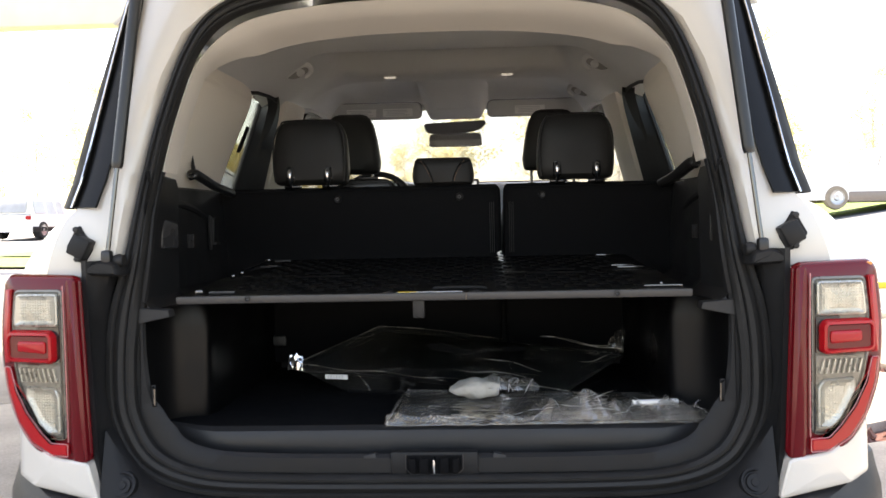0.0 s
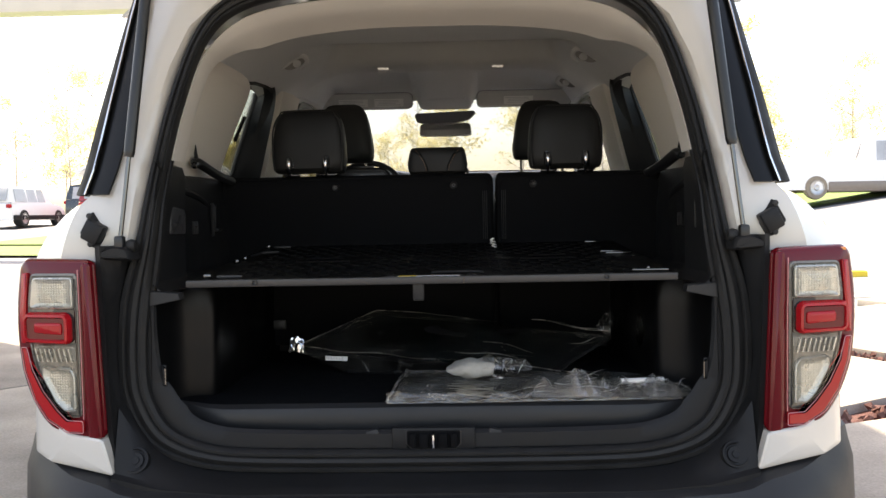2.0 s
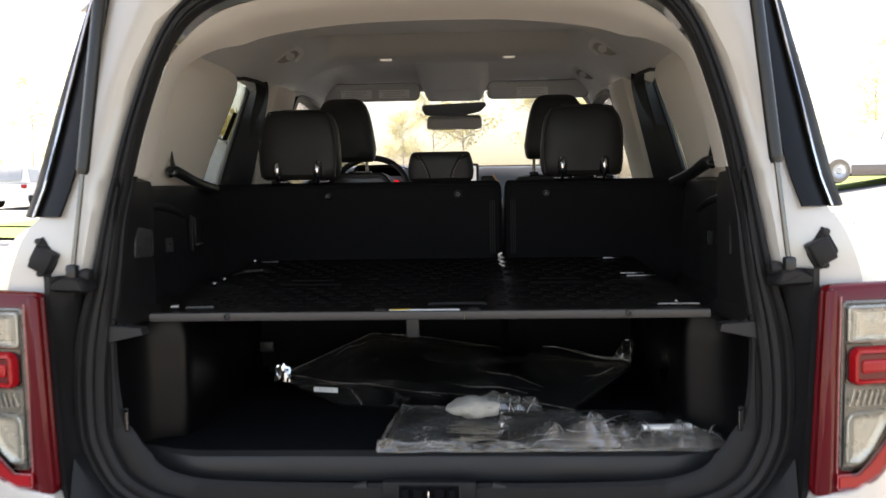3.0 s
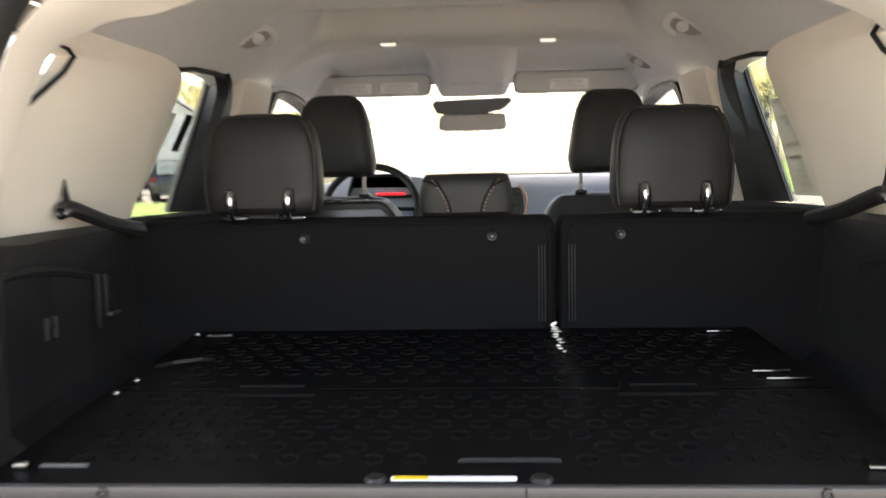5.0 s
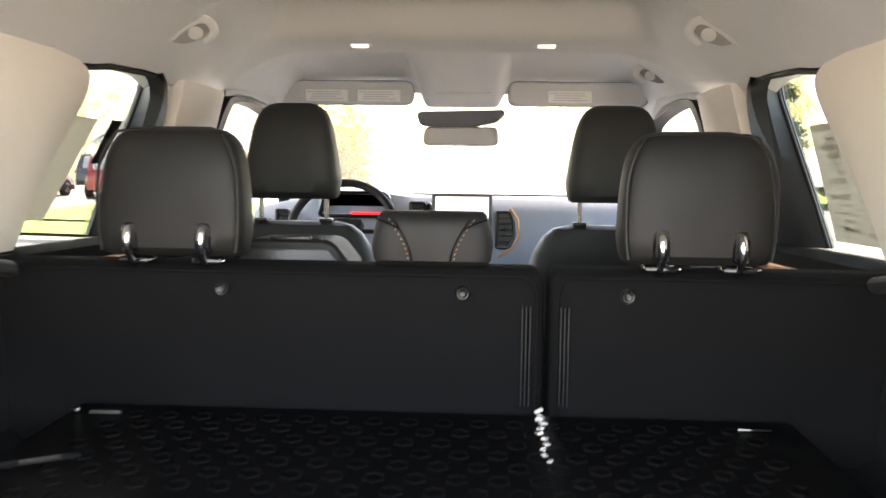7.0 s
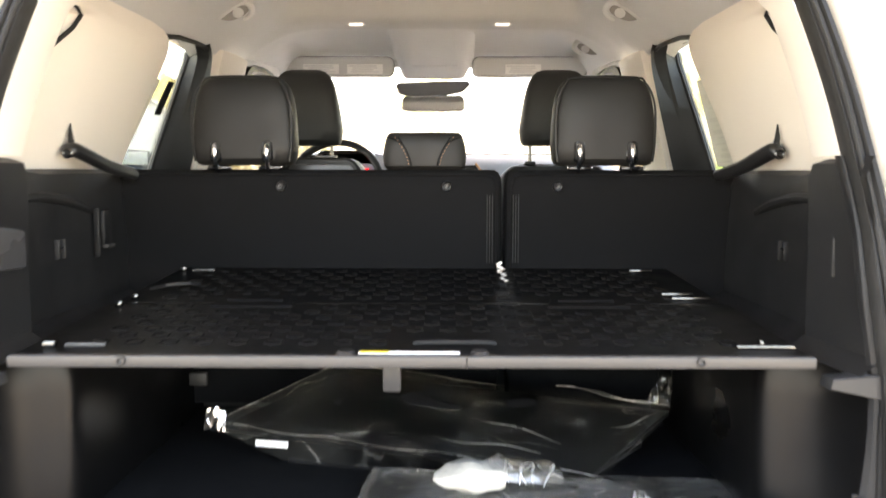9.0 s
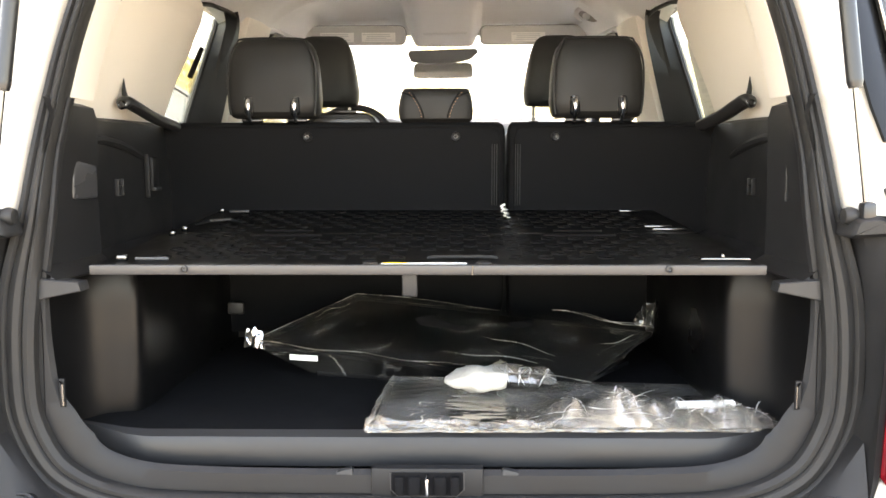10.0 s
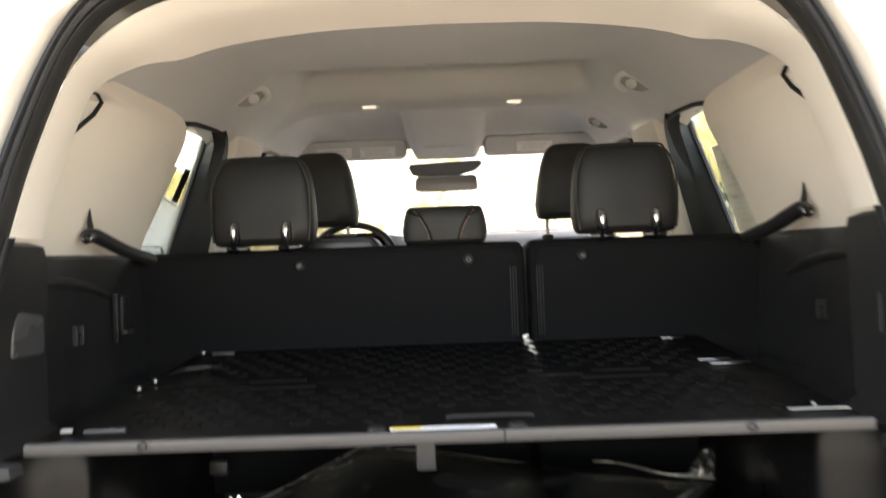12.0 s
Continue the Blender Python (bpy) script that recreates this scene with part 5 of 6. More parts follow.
# papers on the side glass
def window_paper(name, s, y0, y1, z0, z1, mat, label):
    rows = [[Vector((s * (inner_x(z) + 0.112), y, z)) for y in (y0, y1)] for z in (z0, z1)]
    return solo(name, thicken(grid(rows), 0.001), mat, label, "paper", "papers on the side windows")


sticker = window_paper("window_sticker", 1, 1.14, 1.395, 1.28, 1.53, BACKLIT, "white printed price sheet taped inside the door glass")
rng = random.Random(3)
for i in range(26):
    z = 1.522 if i == 0 else 1.505 - 0.0085 * i
    y0 = 1.15 if i == 0 else 1.17 + 0.09 * (i % 2) + rng.uniform(0, 0.02)
    w, h = (0.22, 0.006) if i == 0 else (rng.uniform(0.04, 0.09), rng.choice((0.0015, 0.002, 0.004, 0.006)))
    part("print_block", grid([[Vector((inner_x(q) + 0.110, y, q)) for y in (y0, y0 + w)] for q in (z - h, z + h)]), BACKPRINT, sticker)
rows = [[Vector((-inner_x(z) - 0.112, y, z)) for y in ys] for z, ys in ((1.308, (1.02, 1.225)), (1.526, (1.14, 1.345)))]
solo("window_sheet", thicken(grid(rows), 0.001), BACKLIT, "plain pale sheet taped askew inside the door glass", "paper", "papers on the side windows")
rows = [[Vector((-inner_x(z) - 0.112, y + dy, z)) for dy in (-0.024, 0.024)] for y, z in ((1.388, 1.429), (1.438, 1.531))]
solo("window_label", thicken(grid(rows), 0.001), GLOSSBLACK, "narrow black slanted sticker on the door glass", "sticker")


# ---- boot contents ----
shelf = thing("cargo_shelf", "black folding cargo shelf with raised tread pattern across the boot", "shelf", at=(0, 0.45, 1.0115))
shelf.rotation_euler = (radians(4.0), 0, 0)
for y0, y1, name in ((-0.335, -0.002, "front_panel"), (0.002, 0.362, "back_panel")):
    pts = [(-0.565, y0), (-0.565, y1), (0.56, y1), (0.56, y0)] if name == "front_panel" else [(-0.56, y0), (-0.55, y1), (0.545, y1), (0.555, y0)]
    part(name, plate(rounded(pts, 0.012), [(0.0, -0.007), (0.0, 0.0), (0.003, 0.003)], lambda u, v, h: Vector((u, v, h))), SHELF, shelf, "black moulded shelf panel")
part("shelf_lip", rbox((-0.002, -0.338, -0.002), (1.126, 0.012, 0.017), 0.003), EDGE, shelf, "dull metal front edge")
part("lip_joint", rbox((0.076, -0.3445, -0.002), (0.002, 0.002, 0.015), 0.0, 1), GLOSSBLACK, shelf)
for x in (-0.405, 0.401):
    part("lip_screw", lathe([(0.0, 0.001), (0.003, 0.002), (0.004, 0.0045), (0.0065, 0.004), (0.007, 0)], (x, -0.343, 0.0), (0, -1, 0), 12), SATIN, shelf)
# chevron treads
tread_o = [(0.0155 * math.sin(radians(60 * i)), 0.0155 * math.cos(radians(60 * i))) for i in range(6)]
tread_me = finish(plate([Vector(q) for q in tread_o], [(0.0, 0.002), (0.0002, 0.0052), (0.0014, 0.0056), (0.0050, 0.0034), (0.008, 0.0034)], lambda u, v, h: Vector((u, v, h))), "tread", SHELF, angle=20)
for r in range(0, 16):
    for c in range(19):
        y = -0.262 + 0.0385 * r
        x = -0.47 + 0.052 * c + (0.026 if r % 2 else 0)
        if abs(y) < 0.028 or y > 0.335 or abs(x) > 0.475 or (abs(abs(x) - 0.30) < 0.1 and abs(y) < 0.065) or (y < -0.22 and -0.03 < x < 0.15):
            continue
        t = new("tread", tread_me)
        t.parent, t.location = shelf, (x, y, 0)
for x in (-0.30, 0.30):
    h = part("shelf_hinge", plate(rounded([(x - 0.075, -0.035), (x - 0.06, 0.03), (x + 0.06, 0.03), (x + 0.075, -0.035)], 0.006), [(0.0, 0.0), (0.0, 0.005), (0.002, 0.007)], lambda u, v, k: Vector((u, v, k))), SHELF, shelf, "black hinge plate")
    part("hinge_pin", tube([(x - 0.05, 0.0, 0.008), (x + 0.05, 0.0, 0.008)], 0.003, 8), SHELF, h)
part("fold_line", rbox((0, 0.0, 0.0025), (1.10, 0.003, 0.002), 0.0, 1), ROD, shelf, "thin metal fold line")
part("pull_grip", tube(spline([(0.0, -0.268, 0.003), (0.01, -0.27, 0.006), (0.06, -0.272, 0.007), (0.11, -0.27, 0.006), (0.12, -0.268, 0.003)], 3), 0.0035, 8), PLASTIC, shelf)
lab = part("load_label", plate(rounded([(-0.078, -0.320), (-0.078, -0.310), (0.067, -0.310), (0.067, -0.320)], 0.004), [(0.0, 0.0025), (0.0, 0.0044)], lambda u, v, h: Vector((u, v, h))), WHITEPRINT, shelf, "yellow and white load label")
part("label_panel", rbox((-0.055, -0.315, 0.0046), (0.040, 0.0085, 0.0008), 0.0, 1), YELLOW, lab)
for x in (-0.095, 0.095):
    part("grip_knob", lathe([(0.0, 0.006), (0.010, 0.006), (0.014, 0.002)], (x, -0.318, 0.002), (0, 0, 1), 12), SATIN, shelf)
for x, y, w in ((-0.53, -0.29, 0.02), (-0.535, -0.03, 0.014), (-0.53, 0.03, 0.014), (-0.535, 0.315, 0.016), (0.508, -0.278, 0.008)):
    part("shelf_stud", rbox((x, y, 0.008), (w, 0.012, 0.012), 0.004), ROD, shelf, "dull metal stud")
for x, y, w in ((0.50, 0.033, 0.072), (0.485, 0.07, 0.06), (0.475, 0.316, 0.05), (0.51, -0.29, 0.085), (-0.48, -0.285, 0.06), (-0.49, 0.316, 0.05)):
    part("shelf_rod", rbox((x, y, 0.006), (w, 0.007, 0.006), 0.002), ROD if x > 0 else PADGREY, shelf, "dull metal rod")
part("shelf_leg", rbox((-0.03, -0.315, -0.030), (0.026, 0.012, 0.046), 0.003), GREYPLASTIC, shelf)
part("catch_loop", tube([(-0.535, 0.12, 0.004), (-0.50, 0.11, 0.014), (-0.46, 0.13, 0.014), (-0.45, 0.16, 0.004)], 0.004, 8), SATIN, shelf)

# added bright pieces: light from the seat gap mirrored in the shelf, broken by treads
slit_glints = thing("slit_reflection", "bright pieces drawn for the seat gap's light reflected on the shelf", "strap", at=(0.165, 0.80, 1.02))
for i in range(5):
    part("link", rbox((0.003 * math.sin(i * 2.1), -0.008 - 0.003 * i, 0.032 - 0.0075 * i), (0.015, 0.005, 0.0065), 0.002, 1, turn=Matrix.Rotation(radians(28 if i % 2 else -28), 4, "Y")), GLINT, slit_glints)
for i in range(9):
    part("link", rbox((0.004 * math.sin(i * 1.7), -0.030 - 0.019 * i, 0.0262 - 0.00133 * i), (0.013 - 0.0007 * i, 0.011, 0.0025), 0.001, 1, turn=Matrix.Rotation(radians(24 if i % 2 else -18), 4, "Z")), GLINT, slit_glints)


def crumple(nx, ny, shape, amp, freq, seed):
    """A crumpled sheet: shape(u, v) gives the middle surface."""
    rows = []
    for j in range(ny):
        row = []
        for i in range(nx):
            u, v = i / (nx - 1), j / (ny - 1)
            p = Vector(shape(u, v))
            q = p * freq + Vector((seed, seed * 0.7, 0))
            ridge = 1 - abs(noise.noise(q) * 2)
            ridge2 = 1 - abs(noise.noise(q * 2.3 + Vector((7, 3, 1))) * 2)
            k = amp * min(1, 6 * min(u, 1 - u, v, 1 - v) + 0.15)
            row.append(p + Vector((0.25 * k * noise.noise(q * 1.7), 0.25 * k * noise.noise(q * 1.9 + Vector((5, 5, 5))), k * (0.7 * ridge + 0.4 * ridge2))))
        rows.append(row)
    return grid(rows)


# folded mats in a clear bag, propped on the floor
def quad(a, b, c, d):
    a, b, c, d = (Vector(q) for q in (a, b, c, d))
    return lambda u, v: (1 - v) * ((1 - u) * a + u * b) + v * ((1 - u) * d + u * c)


def creased(nx, ny, shape, amp, wave, seed, soft=0.0):
    """A sheet with straight sharp folds: a few crossing zigzags of random direction."""
    rng = random.Random(seed)
    dirs = [(rng.uniform(0, math.pi), wave * rng.uniform(0.6, 1.5), rng.random(), rng.uniform(0.5, 1.0)) for _ in range(5)]
    rows = []
    for j in range(ny):
        row = []
        for i in range(nx):
            u, v = i / (nx - 1), j / (ny - 1)
            p = Vector(shape(u, v))
            q = p + 0.04 * Vector((noise.noise(p * 9 + Vector((seed, 0, 0))), noise.noise(p * 9 + Vector((0, seed, 4))), 0))
            h = 0.0
            for a, f, o, w in dirs:
                c = (q[0] * math.cos(a) + q[1] * math.sin(a)) * f + o
                h += w * abs((c % 1.0) * 2 - 1) * (0.4 + 0.6 * abs(noise.noise(p * 6 + Vector((o * 9, 0, seed)))) * 2)
            k = amp * min(1, 7 * min(u, 1 - u, v, 1 - v) + 0.12)
            row.append(p + Vector((0.15 * k * math.sin(9 * h), 0.15 * k * math.cos(7 * h), k * h / 2.6)))
        rows.append(row)
    return grid(rows)


mats = thing("bagged_floor_mats", "black floor mats in a clear plastic bag on carpet", "bag", at=(0.05, 0.55, 0.69))
off = Matrix.Translation((-0.05, -0.55, -0.69))


def bagpart(parent, m, name, bm, mat, label="", angle=60):
    bmesh.ops.transform(bm, matrix=m, verts=bm.verts)
    return part(name, bm, mat, parent, label, angle)


top = quad((-0.40, 0.545, 0.752), (0.30, 0.40, 0.708), (0.50, 0.60, 0.772), (-0.18, 0.66, 0.835))
bagpart(mats, off, "mat", thicken(crumple(30, 16, top, 0.012, 5, 3), 0.012), CARPET, "black floor mat")
under = quad((-0.26, 0.52, 0.70), (0.28, 0.40, 0.695), (0.45, 0.62, 0.70), (-0.14, 0.68, 0.72))
bagpart(mats, off, "lower_mat", thicken(crumple(20, 10, under, 0.006, 5, 9), 0.012), CARPET)
upper = quad((-0.415, 0.545, 0.758), (0.325, 0.385, 0.712), (0.525, 0.61, 0.780), (-0.19, 0.67, 0.845))
bagpart(mats, off, "clear_bag", creased(90, 50, upper, 0.016, 4.0, 4), THINFILM, "clear plastic bag", 20)
bagpart(mats, off, "bag_front", creased(70, 10, quad((-0.415, 0.540, 0.758), (0.325, 0.380, 0.712), (0.30, 0.40, 0.692), (-0.27, 0.52, 0.695)), 0.010, 8, 5), THINFILM, "", 20)
bagpart(mats, off, "bag_seam", tube([upper(u, 0.0) + Vector((0, 0, 0.006 + 0.003 * math.sin(23 * u))) for u in np.linspace(0, 1, 40)], 0.0020, 5, flat=0.5), MILKY)
bagpart(mats, off, "bag_back_seam", tube([upper(u, 1.0) + Vector((0, 0, 0.004 + 0.004 * math.sin(9 * u))) for u in np.linspace(0, 0.5, 30)] , 0.0014, 5, flat=0.5), MILKY)
bagpart(mats, off, "bag_side_seam", tube([upper(0.0, v) + Vector((0, 0, 0.004)) for v in np.linspace(0, 1, 16)], 0.0014, 5, flat=0.5), MILKY)
# pale tapering tubes draw the highlight streaks on the bag's creases
for i, (p0, p1, r) in enumerate((((0.27, 0.61, 0.822), (0.455, 0.585, 0.794), 0.0028), ((0.33, 0.60, 0.815), (0.50, 0.592, 0.782), 0.0018), ((0.36, 0.50, 0.765), (0.47, 0.57, 0.775), 0.0014), ((0.02, 0.47, 0.762), (0.22, 0.43, 0.745), 0.0016), ((0.10, 0.52, 0.785), (0.26, 0.46, 0.755), 0.0013), ((-0.28, 0.60, 0.806), (-0.20, 0.635, 0.835), 0.0013))):
    a, c = Vector(p0), Vector(p1)
    bagpart(mats, off, "crease_highlight", tube([a.lerp(c, f) + Vector((0, 0, 0.004 * math.sin(7 * f + i))) for f in np.linspace(0, 1, 12)], [r * (0.3 + math.sin(math.pi * f)) for f in np.linspace(0.02, 0.98, 12)], 5, flat=0.5), MILKY)
tip = crumple(12, 10, quad((-0.43, 0.545, 0.748), (-0.385, 0.535, 0.746), (-0.385, 0.545, 0.782), (-0.425, 0.55, 0.786)), 0.02, 45, 8)
bagpart(mats, off, "bag_knot", tip, CHROME, "bright crumpled bag end", 20)
bl = bagpart(mats, off, "bar_label", rbox((-0.285, 0.496, 0.737), (0.065, 0.003, 0.012), 0.0, 1, turn=Matrix.Rotation(radians(-12), 4, "Z")), PAPER, "white label")
for i in range(6):
    bagpart(bl, off, "label_bar", rbox((-0.308 + 0.008 * i, 0.4993 - 0.0017 * i, 0.7375), (0.0016 + 0.0012 * (i % 2), 0.0012, 0.008), 0.0, 1, turn=Matrix.Rotation(radians(-12), 4, "Z")), INK)
bagpart(mats, off, "bag_corner", creased(22, 18, quad((0.45, 0.60, 0.79), (0.50, 0.60, 0.78), (0.51, 0.62, 0.835), (0.485, 0.62, 0.835)), 0.016, 24, 12), THINFILM, "", 20)

sack = thing("clear_plastic_bag", "large crumpled clear plastic bag with papers on the boot floor", "bag", at=(0.25, 0.25, 0.69))
off = Matrix.Translation((-0.25, -0.25, -0.69))
flat = quad((-0.10, 0.152, 0.697), (0.62, 0.165, 0.697), (0.60, 0.40, 0.705), (-0.085, 0.43, 0.715))
bagpart(sack, off, "bag_sheet", creased(110, 44, flat, 0.007, 2.6, 2), FILM, "clear crumpled plastic", 16)


def pleated(x0, x1, y0, y1, nx, ny, ridges, foot, seed):
    """Bunched film: sharp straight ridges that lean and meet in flat facets."""
    rng = random.Random(seed)
    small = [(rng.uniform(x0, x1), rng.uniform(0.006, 0.016), rng.uniform(-1.2, 1.2), rng.uniform(0.5, 1.4)) for _ in range(26)]
    rows = []
    for j in range(ny):
        v = j / (ny - 1)
        row = []
        for i in range(nx):
            u = i / (nx - 1)
            x, y = x0 + (x1 - x0) * u, y0 + (y1 - y0) * v
            arch = min(1.0, 3.2 * v + 0.10, 1.5 * (1 - v) + 0.20)
            edge = min(1.0, 9 * u + 0.15, 7 * (1 - u) + 0.10)
            wob = 0.012 * noise.noise(Vector((x * 14, y * 14, seed)))
            h = max(0.004, max(c - k * abs(x - rx + wob - lean * (y - y0)) for rx, c, lean, k in ridges))
            h += 0.6 * max(0.0, max(c - k * abs(x - rx - wob - lean * (y - y0)) for rx, c, lean, k in small))
            row.append((x + 0.2 * wob, y + 0.4 * h * (v - 0.3), foot + h * arch * edge))
        rows.append(row)
    return grid(rows)


RIDGES = [(0.235, 0.020, 0.4, 0.30), (0.285, 0.036, -0.5, 0.65), (0.325, 0.056, 0.3, 0.62), (0.375, 0.046, -0.3, 0.80), (0.425, 0.020, 0.6, 0.50), (0.465, 0.036, -0.2, 0.75), (0.525, 0.038, 0.1, 0.50), (0.575, 0.028, 0.5, 0.60), (0.61, 0.014, -0.3, 0.40)]
bagpart(sack, off, "bunched_film", pleated(0.19, 0.635, 0.158, 0.290, 150, 34, RIDGES, 0.698, 6), HEAPFILM, "bunched clear plastic", 9)
bagpart(sack, off, "inner_fold", pleated(0.21, 0.615, 0.164, 0.270, 110, 24, [(rx + 0.02, 0.72 * c, -lean, k) for rx, c, lean, k in RIDGES], 0.698, 17), HEAPFILM, "", 9)
# thin bright tubes laid on the folds as drawn highlights of the film
rng = random.Random(23)
for i, (rx, c, lean, k) in enumerate(RIDGES):
    pts = [Vector((rx + lean * 0.115 * f, 0.172 + 0.105 * f, 0.700 + c * min(1.0, 3.2 * f + 0.35, 1.5 * (1 - f) + 0.25))) for f in np.linspace(0.05, 0.8, 9)]
    bagpart(sack, off, "fold_glint", tube(pts, [0.0015 * rng.uniform(0.6, 1.2) * (0.15 + math.sin(math.pi * f)) for f in np.linspace(0, 1, 9)], 5, flat=0.4), GLINT)
for i in range(20):
    x, f0 = rng.uniform(0.20, 0.60), rng.uniform(0.05, 0.5)
    rx, c, lean, k = min(RIDGES, key=lambda q: abs(q[0] - x))
    ln, rise = rng.uniform(0.03, 0.085), rng.uniform(-0.35, 0.35)
    zc = 0.703 + max(0.004, c - k * abs(x - rx)) * min(1.0, 3.2 * f0 + 0.2)
    pts = [Vector((x + ln * (f - 0.5), 0.160 + 0.11 * f0 - 0.004, zc + rise * ln * (f - 0.5) + 0.002 * math.sin(6 * f + i))) for f in np.linspace(0, 1, 7)]
    bagpart(sack, off, "fold_glint", tube(pts, [0.0014 * rng.uniform(0.6, 1.3) * (0.15 + math.sin(math.pi * f)) for f in np.linspace(0, 1, 7)], 5, flat=0.4), GLINT if i % 3 else MILKY)
hem = lambda u, v: Vector((-0.112 + 0.70 * u, 0.150 + 0.012 * u + 0.006 * noise.noise(Vector((9 * u, 2, 0))) + 0.010 * v, 0.691 + (0.022 - 0.012 * u) * v * (1 + 0.7 * noise.noise(Vector((14 * u, 0, 3))))))
bagpart(sack, off, "bag_edge", creased(140, 8, hem, 0.006, 26, 31), HEMFILM, "gathered bag edge", 20)
bagpart(sack, off, "bag_end", creased(14, 40, quad((-0.118, 0.150, 0.692), (-0.098, 0.152, 0.712), (-0.078, 0.43, 0.722), (-0.092, 0.43, 0.700)), 0.014, 14, 13), HEMFILM, "", 20)
bagpart(sack, off, "rolled_paper", tube([(0.448, 0.205, 0.726), (0.55, 0.210, 0.727)], 0.013, 14, flat=0.55), PAPER, "rolled white paper")

pad = thing("wrapped_cloth", "white padded cloth wrapped in clear plastic on the bags", "cloth", at=(0.10, 0.335, 0.71))
rows = []
for i in range(15):
    f = i / 14
    x = -0.075 + 0.125 * f
    w = 0.040 * min(1.0, 0.18 + 2.6 * f) * (1 - 0.45 * max(0, f - 0.55))
    t = 0.025 * min(1.0, 0.15 + 2.2 * f) * (1 - 0.5 * max(0, f - 0.45))
    row = []
    for j in range(20):
        a = 2 * math.pi * j / 20
        p = Vector((x, w * math.cos(a), 0.024 + 0.008 * f + t * math.copysign(abs(math.sin(a)) ** 0.8, math.sin(a))))
        n = noise.noise(p * 38)
        row.append(p + Vector((0.006 * noise.noise(p * 25), 0.005 * n, 0.006 * n)))
    rows.append(row)
part("cloth_pad", grid(rows, wrap_v=True, caps=True), CLOTH, pad, "white padded cloth", 70)
wrapping = lambda u, v: Vector((0.02 + 0.125 * u, -0.035 + 0.075 * v + 0.01 * u, 0.012 + (0.042 - 0.022 * u) * math.sin(math.pi * (0.15 + 0.7 * v))))
part("cloth_wrap", creased(20, 12, wrapping, 0.018, 16, 14), HEAPFILM, pad, "crumpled clear wrapping", 1)
# highlights of the wrapping, drawn as slim bright tubes
for i in range(6):
    x, lean = 0.03 + 0.017 * i, random.Random(i).uniform(-0.03, 0.045)
    part("wrap_glint", tube([Vector((x + lean * f + 0.006 * math.sin(6 * f + i), -0.030 + 0.045 * f, 0.022 + 0.034 * math.sin(2.4 * f + 0.2) - 0.010 * x / 0.12)) for f in np.linspace(0, 1, 7)], [0.0022 * (0.2 + math.sin(math.pi * f)) for f in np.linspace(0, 1, 7)], 5, flat=0.4), GLINT, pad)

# bracket at the far wall of the boot
solo("floor_bracket", rbox((-0.50, 0.74, 0.80), (0.04, 0.01, 0.03), 0.004), GREYPLASTIC, "small grey bracket on the boot wall", "bracket")


# ---- outside ----
def ground_z(x, y):
    r = max(0.0, math.hypot(x, y) - 10)
    return min(1.3, 0.030 * r) + (min(1.0, 0.12 * max(0, x - 6)) if y > 0 else 0) * min(1, r / 6)


def sheet(name, x0, x1, y0, y1, n, mat, lift, label, category, skew=0.0):
    rows = []
    for j in range(n + 1):
        y = y0 + (y1 - y0) * j / n
        rows.append([(x0 + (x1 - x0) * i / n + skew * (y - y0), y, ground_z(x0 + (x1 - x0) * i / n + skew * (y - y0), y) + lift) for i in range(n + 1)])
    return solo(name, grid(rows), mat, label, category, kind="structure")


rows = []
edges = [-900, -400, -150, -90] + [-60 + 1.5 * i for i in range(81)] + [90, 150, 400, 900]
solo("ground", grid([[(x, y, ground_z(x, y)) for x in edges] for y in edges]), ASPHALT, "grey asphalt car park reaching the horizon", "ground", kind="structure")

# concrete slabs of the drive under the canopy
slab_group = thing("pavement", "pale concrete slabs under the canopy", "pavement", kind="structure")
slab_me = finish(rbox((0, 0, 0), (2.97, 2.97, 0.05), 0.012, 2), "slab", CONCRETE)
for i in range(-6, 7):
    for j in range(-6, 7):
        x, y = 3.0 * i - 0.4, 3.0 * j - 0.5
        u, v = (x - y) * 0.707, (x + y) * 0.707
        if u > 0.8 and v > 0.5 or abs(u) > 11 or v > 15 or v < -9 or u > 6:
            continue
        sl = new("slab", slab_me)
        a = radians(45)
        sl.parent, sl.location = slab_group, (x * math.cos(a) - y * math.sin(a) + 0.4, x * math.sin(a) + y * math.cos(a) + 1.2, -0.008)
        sl.rotation_euler = (0, 0, a)
PATHS = ((2.25, 3.1, 1.68, 0.90, 30), (3.75, 5.35, 2.6, 1.7, 30), (1.75, 1.2, 1.5, 1.7, 20), (3.7, 3.2, 1.2, 0.9, 30), (5.6, 6.6, 1.5, 2.2, 30))
for x, y, w, d, a in PATHS:
    part("path_slab", rbox((x, y, 0.03), (w - 0.02, d - 0.02, 0.10), 0.014, 2, turn=Matrix.Rotation(radians(a), 4, "Z")), CONCRETE, slab_group)
# lava rock bed
bed = thing("gravel_bed", "red-brown lava rock bed beside the path", "gravel", kind="stuff")
stone = []
rng = random.Random(4)
bm = bmesh.new()
